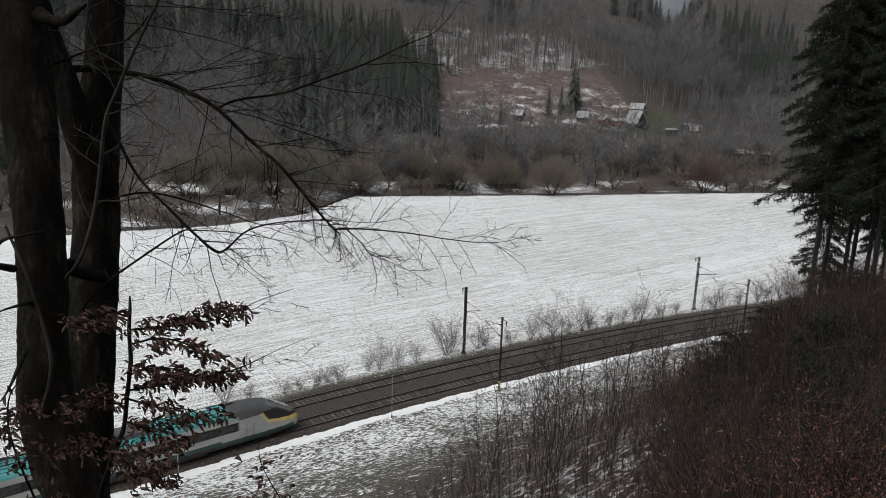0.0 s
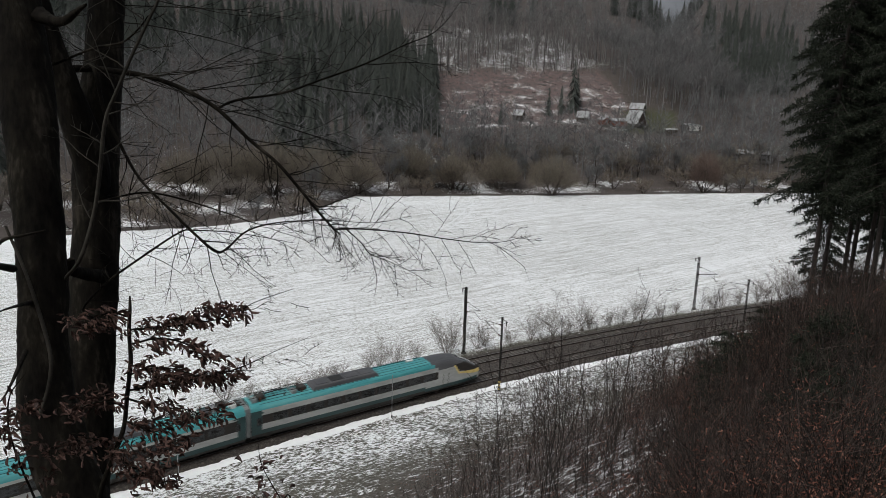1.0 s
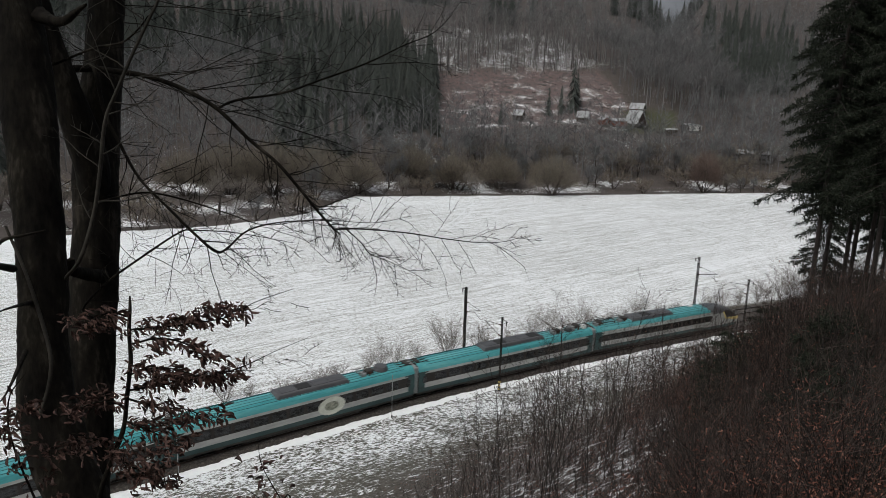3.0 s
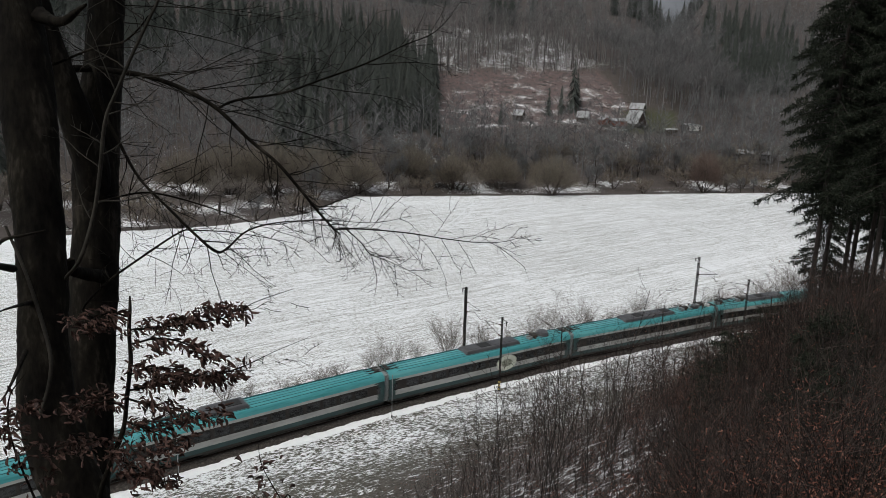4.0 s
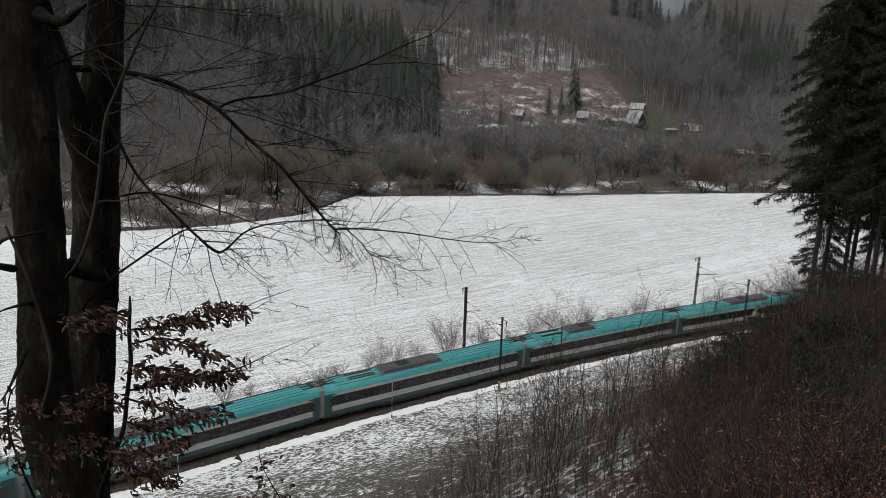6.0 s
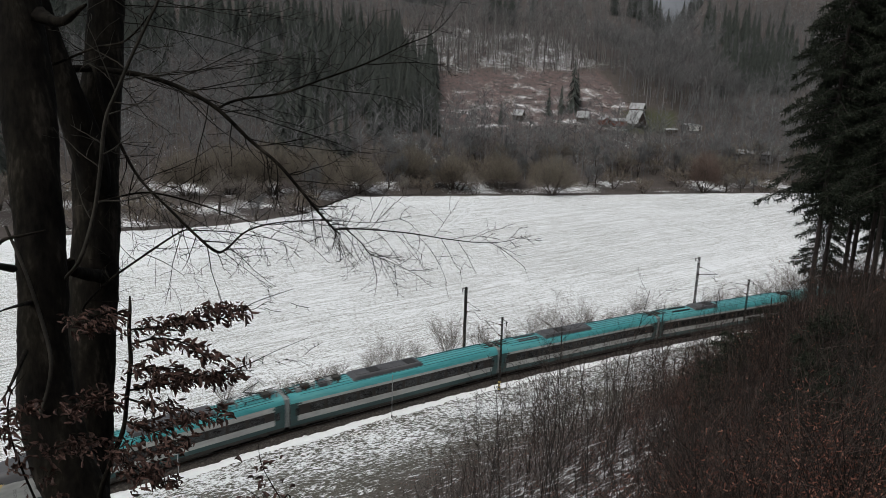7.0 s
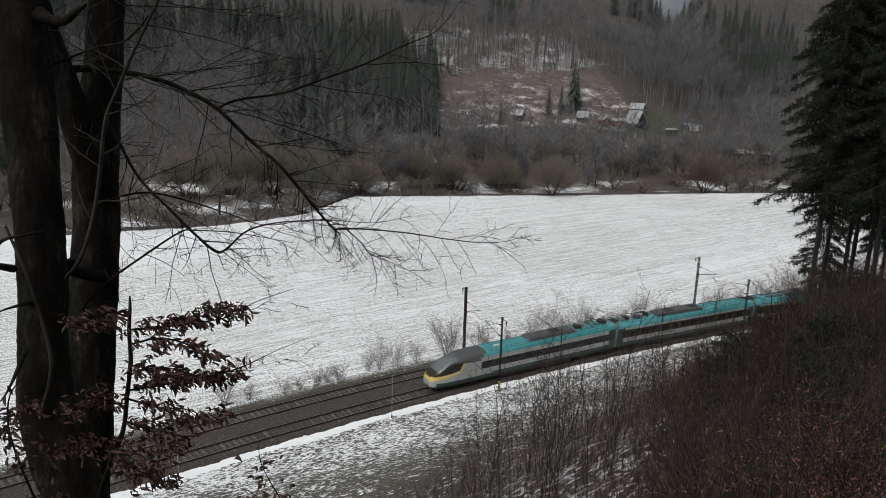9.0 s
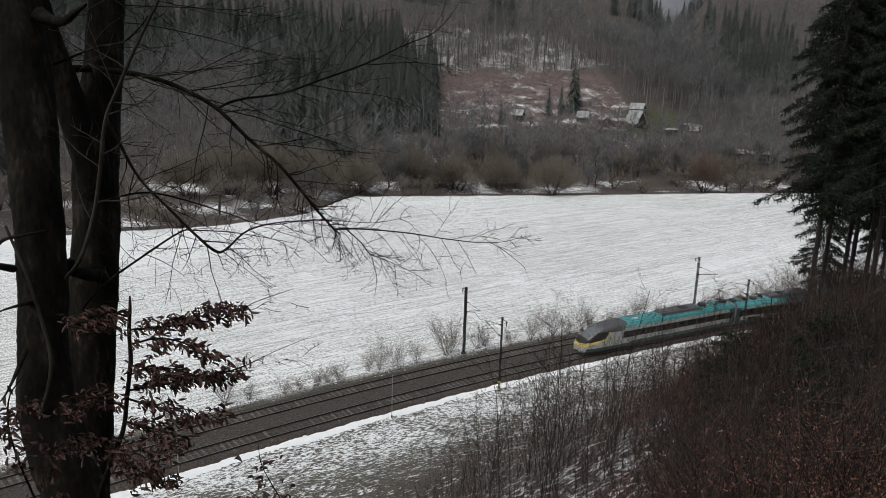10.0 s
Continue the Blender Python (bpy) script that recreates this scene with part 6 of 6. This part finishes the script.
def build_spruces():
    r = np.random.default_rng(8)
    ts = [spruce(r, 24, 7.5, 2.45), spruce(r, 26, 8.1, 2.35), spruce(r, 22, 7.2, 2.5)]
    spots = [(15.82, 30.34, 0, 1.0), (17.85, 33.28, 1, 1.0), (17.97, 31.82, 2, 1.0), (20.23, 35.25, 0, 1.05), (18.09, 30.36, 1, 0.95), (16.60, 27.42, 2, 0.9), (20.41, 32.32, 0, 1.05), (19.36, 29.39, 1, 1.0), (23.94, 37.22, 2, 1.1), (22.5, 33.0, 1, 1.0), (25.5, 42.0, 0, 1.0), (27.8, 45.0, 1, 1.05), (24.6, 46.0, 2, 0.95)]
    used = set()
    for x, y, k, size in spots:
        if k in used:
            plant(ts[k], x, y, r.uniform(0, 6), size, 0.1)
        else:
            first_at(ts[k], x, y, size)
            used.add(k)
    y1 = spruce(r, 4.0, 0.4, 1.3)
    tagged(y1, "young dark green spruce among the brush", "tree", "young spruces")
    first_at(y1, 12.9, 30.4, 1.0)
    for x, y, size in ((16.4, 35.0, 1.0), (9.0, 13.0, 0.62), (21.0, 44.0, 1.2), (11.6, 29.4, 0.8), (12.2, 21.5, 1.3), (14.0, 24.5, 1.2), (10.8, 18.5, 0.9), (19.0, 33.4, 0.9), (18.2, 30.0, 0.9), (21.5, 36.0, 1.2)):
        tagged(plant(y1, x, y, r.uniform(0, 6), size, 0.05), group="young spruces")


build_spruces()


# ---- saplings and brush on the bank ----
EYE_Z = 32.855


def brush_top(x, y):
    """The thicket's upper edge: sight lines down from the camera's eye, fitted to its view."""
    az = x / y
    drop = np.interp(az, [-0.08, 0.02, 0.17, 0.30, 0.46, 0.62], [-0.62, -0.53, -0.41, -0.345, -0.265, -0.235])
    return EYE_Z + drop * y


def sapling(r, high, stems, spread):
    b = new("sapling")
    tagged(b, "slender leafless sapling growing on the bank", "sapling", "saplings on the bank")
    out = []
    for _ in range(stems):
        a = r.uniform(0, 6.28)
        out.append(grow(r, (r.normal(0, 0.15), r.normal(0, 0.15), -0.2), (math.cos(a) * spread, math.sin(a) * spread, 1), high * r.uniform(0.7, 1), 0.011 + 0.0016 * high, 2, (14, 4), 0.45, 0.36, 0.035, 5, 0.09, 0.0038, 0.15))
    segs = np.concatenate(out)
    thick = segs[:, 6] > 0.009
    v, f = tubes(segs[thick], 5)
    tagged(part("stem", mesh_np("stem", v, f), M_SAPSTEM, b), kind="stuff")
    v, f = tubes(segs[~thick], 3)
    tagged(part("twig_crown", mesh_np("twig_crown", v, f), M_BRUSH, b), kind="stuff")
    return b


def build_brush():
    r = np.random.default_rng(19)
    ts = [sapling(r, 6.0, 2, 0.10), sapling(r, 6.0, 3, 0.14), sapling(r, 6.0, 1, 0.05), sapling(r, 6.0, 4, 0.2)]
    heights = [max(v.co.z for c in t.children for v in c.data.vertices) for t in ts]
    used = set()

    def put(k, x, y, h):
        if k in used:
            plant(ts[k], x, y, r.uniform(0, 6), h / heights[k], 0.05)
        else:
            first_at(ts[k], x, y, h / heights[k])
            used.add(k)

    # the taller ones above the tracks: place, and the fall of their tops per metre from the camera's eye
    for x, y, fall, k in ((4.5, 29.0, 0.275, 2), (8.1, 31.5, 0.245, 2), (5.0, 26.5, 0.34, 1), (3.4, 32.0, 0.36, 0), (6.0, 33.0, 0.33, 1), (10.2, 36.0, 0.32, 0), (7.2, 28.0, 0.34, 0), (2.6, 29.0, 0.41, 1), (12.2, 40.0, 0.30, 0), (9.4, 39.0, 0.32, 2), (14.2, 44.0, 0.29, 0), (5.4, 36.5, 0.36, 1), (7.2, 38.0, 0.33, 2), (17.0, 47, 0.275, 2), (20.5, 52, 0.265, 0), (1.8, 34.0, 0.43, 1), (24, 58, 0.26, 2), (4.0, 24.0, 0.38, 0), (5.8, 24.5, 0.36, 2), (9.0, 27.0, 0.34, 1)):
        put(k, x, y, 1.02 * (EYE_Z - fall * y - float(land(x, y))))
    n = 0
    while n < 235:
        y = r.uniform(9.0, 82) if r.random() < 0.65 else r.uniform(9, 35)
        x = r.uniform(-0.08, 0.66) * y
        s, q = sq(x, y)
        if q < 18 - 0.30 * (s + 8) or q < 7 or x * x + y * y < 120:
            continue
        if x / y < 0.36 and r.random() < (0.86 if x / y < 0.28 else 0.5):
            continue
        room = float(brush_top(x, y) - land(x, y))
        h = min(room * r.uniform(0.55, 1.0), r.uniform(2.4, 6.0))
        if h < 0.8:
            continue
        n += 1
        put(int(r.integers(4)), x, y, h)
    # low brambles and dry leaves between them
    st, wy, ls, lw = [], [], [], []
    n = 0
    while n < 11000:
        y = 9 + 70 * r.random() ** 1.4
        x = r.uniform(-0.10, 0.66) * y
        s, q = sq(x, y)
        if q < 16 - 0.30 * (s + 8) or q < 6 or x * x + y * y < 110:
            continue
        n += 1
        if x / y < 0.35 and r.random() < ((0.72 if y < 36 else 0.92) if x / y < 0.27 else 0.6):
            continue
        g = float(land(x, y))
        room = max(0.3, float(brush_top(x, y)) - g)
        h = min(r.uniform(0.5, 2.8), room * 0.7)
        base = np.array([x, y, g - 0.03])
        way = np.array([r.normal(0, 0.3), r.normal(0, 0.3), 1.0]) * h
        a, b, c = base, base + way * 0.5, base + way + r.normal(0, 0.15, 3) * h
        w = 0.007 + 0.004 * r.random()
        st += [(*a, *b, w, w * 0.8), (*b, *c, w * 0.8, w * 0.4)]
        for _ in range(5):
            p = a + (c - a) * r.uniform(0.3, 1)
            d = r.normal(0, 0.35, 3) * h * 0.5 + [0, 0, 0.15 * h]
            st.append((*p, *(p + d), w * 0.5, w * 0.25))
        if r.random() < 0.70 * smooth(0.05, 0.35, x / y) + 0.15:
            for _ in range(26):
                p = a + (c - a) * r.uniform(0.1, 1) + r.normal(0, 0.12, 3)
                ls.append(p)
                lw.append(r.normal(0, 0.045, 3) + [0, 0, -0.02])
    # taller thicket round the feet of the spruces, and slim shoots above the tracks, cut to sight lines
    n = 0
    while n < 4200:
        if n % 18:
            x, y = r.uniform(11, 30), r.uniform(20, 48)
            if x / y < 0.42:
                continue
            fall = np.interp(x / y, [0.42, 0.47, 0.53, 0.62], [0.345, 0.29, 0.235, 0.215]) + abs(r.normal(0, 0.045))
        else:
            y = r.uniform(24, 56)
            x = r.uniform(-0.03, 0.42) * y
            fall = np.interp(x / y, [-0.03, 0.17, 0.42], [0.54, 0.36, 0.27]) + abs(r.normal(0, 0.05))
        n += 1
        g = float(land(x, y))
        h = EYE_Z - fall * y - g
        if h < 0.8:
            continue
        h = min(h, 7)
        p, d = np.array([x, y, g - 0.05]), np.array([r.normal(0, 0.10), r.normal(0, 0.10), 1.0])
        pts, rad = wander(r, p, d, h, 0.006 + 0.0016 * h, 0.003, 4, 0.05, 0.02)
        st += [tuple(c) for c in chain(pts, rad)]
        for _ in range(int(4 + 2 * h)):
            k = r.uniform(0.25, 1) * 4
            j = min(int(k), 3)
            a = pts[j] + (pts[j + 1] - pts[j]) * (k - j)
            w = np.array([r.normal(0, 0.45), r.normal(0, 0.45), r.uniform(0.4, 1.0)]) * h * 0.16
            st.append((*a, *(a + w), 0.005, 0.002))
            if r.random() < (0.15 if x / y > 0.3 else 0.05):
                for _ in range(3):
                    ls.append(a + w * r.uniform(0, 1) + r.normal(0, 0.08, 3))
                    lw.append(r.normal(0, 0.045, 3) + [0, 0, -0.02])
    v, f = tubes(st, 3)
    tagged(part("bank_brush", mesh_np("bank_brush", v, f), M_BRUSH), "dense dark leafless brush on the bank", "brush", kind="stuff")
    v, f = blades(np.array(ls), np.array(lw) * 0.85, 0.03, r)
    tagged(part("clinging_leaves", mesh_np("clinging_leaves", v, f), M_LITTER), "dry brown leaves clinging to the brush", "leaves", kind="stuff")


build_brush()


def bank_cover():
    """Grass tussocks in the thin snow, and fallen leaves higher up."""
    r = np.random.default_rng(23)
    st, wy, ls, lw = [], [], [], []
    for _ in range(26000):
        s, q = r.uniform(-55, 60), 3.4 + 30 * r.random() ** 1.4
        x, y, _z = on_track(s, -q)
        g = 0.0
        if q < 24:
            st.append((x, y, g - 0.01))
            wy.append((r.normal(0, 0.12), r.normal(0, 0.12), r.uniform(0.06, 0.22)))
        else:
            ls.append((x, y, g + 0.02))
            lw.append(r.normal(0, 0.05, 3) + [0, 0, 0.02])
    for _ in range(9000):
        x, y = r.uniform(-6, 22), r.uniform(2.0, 26)
        ls.append((x, y, 0.02))
        lw.append(r.normal(0, 0.05, 3) + [0, 0, 0.02])
    st, ls = np.array(st), np.array(ls)
    for a in (st, ls):
        a[:, 2] += land(a[:, 0], a[:, 1])
    v, f = blades(np.array(st), np.array(wy), 0.03, r)
    tagged(part("bank_grass", mesh_np("bank_grass", v, f), M_STRAW), "withered grass standing through thin snow", "grass", kind="stuff")
    v, f = blades(np.array(ls), np.array(lw), 0.05, r)
    tagged(part("fallen_leaves", mesh_np("fallen_leaves", v, f), M_LITTER), "fallen dry brown leaves on the bank", "leaves", kind="stuff")


bank_cover()


# ---- an unseen wood, added up the slope behind the camera to shade the bank ----
def shade_wood():
    r = np.random.default_rng(29)
    con = [far_conifer(r, 16, 9) for _ in range(4)]
    spots, hs = [], []
    for x in np.arange(-46, 60, 4.6):
        for y in np.arange(-40, -7, 5.5):
            px, py = x + r.uniform(-1.5, 1.5), y + r.uniform(-1.5, 1.5)
            spots.append((px, py, float(land(px, py)) - 0.3))
            hs.append(r.uniform(17, 24))
    plant_many("upper_spruce_wood", con, spots, hs, M_NEEDLE, "unseen spruce wood added behind the camera to shade the bank", r, 1.1)


shade_wood()


# ---- the leaves of the young beech, piece by piece ----
def hang_leaves():
    rest = []
    for me, parent, m, single in LEAVES:
        if single:
            part("leaf", me, None, parent).matrix_world = m
        else:
            v = np.array([v.co[:] for v in me.vertices])
            v = np.array([(m @ Vector(c))[:] for c in v])
            rest.append((v, np.array([p.vertices[:] for p in me.polygons])))
    if rest:
        v, f = merge(rest)
        tagged(part("inner_leaves", mesh_np("inner_leaves", v, f, True), M_LEAF, LEAVES[0][1]), kind="stuff")


hang_leaves()


# ---- sleepers, the pieces of the tracks ----
def sleepers():
    bm = bmesh.new()
    box(bm, (0.26, 2.5, 0.20), (0, 0, 0), bevel=0.03)
    for v in bm.verts:
        if abs(v.co.y) < 0.2:
            v.co.z -= 0.02
    me = bpy.data.meshes.new("sleeper")
    bm.to_mesh(me)
    bm.free()
    me.materials.append(M_SLEEPER)
    base_v = np.array([v.co[:] for v in me.vertices])
    for t, off in zip(TRACKS, (0.0, SPACING)):
        rest = []
        for i in range(int((S1 - S0) / 0.6)):
            s = S0 + 0.6 * i + rng.normal(0, 0.012)
            m = along(s, off, -0.262 + rng.normal(0, 0.006), LEAN)
            if -50 < s < 125:
                ob = part("sleeper", me, None, t)
                ob.matrix_world = m
            else:
                rest.append(m)
        bm = bmesh.new()
        for m in rest:
            box(bm, (0.26, 2.5, 0.20), (0, 0, 0), turn=None)
            bmesh.ops.transform(bm, matrix=m, verts=bm.verts[-8:])
        ob = part("far_sleepers", bm, M_SLEEPER, t)
        tagged(ob, kind="stuff")


sleepers()


# ---- what moves: the train ----
def motions():
    for car, back, turned in CARS:
        rows = []
        for i in range(41):
            t = i * 0.25
            m = along(NOSE + SPEED * t - back, 0.0, 0.0, LEAN)
            if turned:
                m = m @ Matrix.Rotation(math.pi, 4, "Z")
            rows.append((t, m))
        walk(car, rows)


motions()
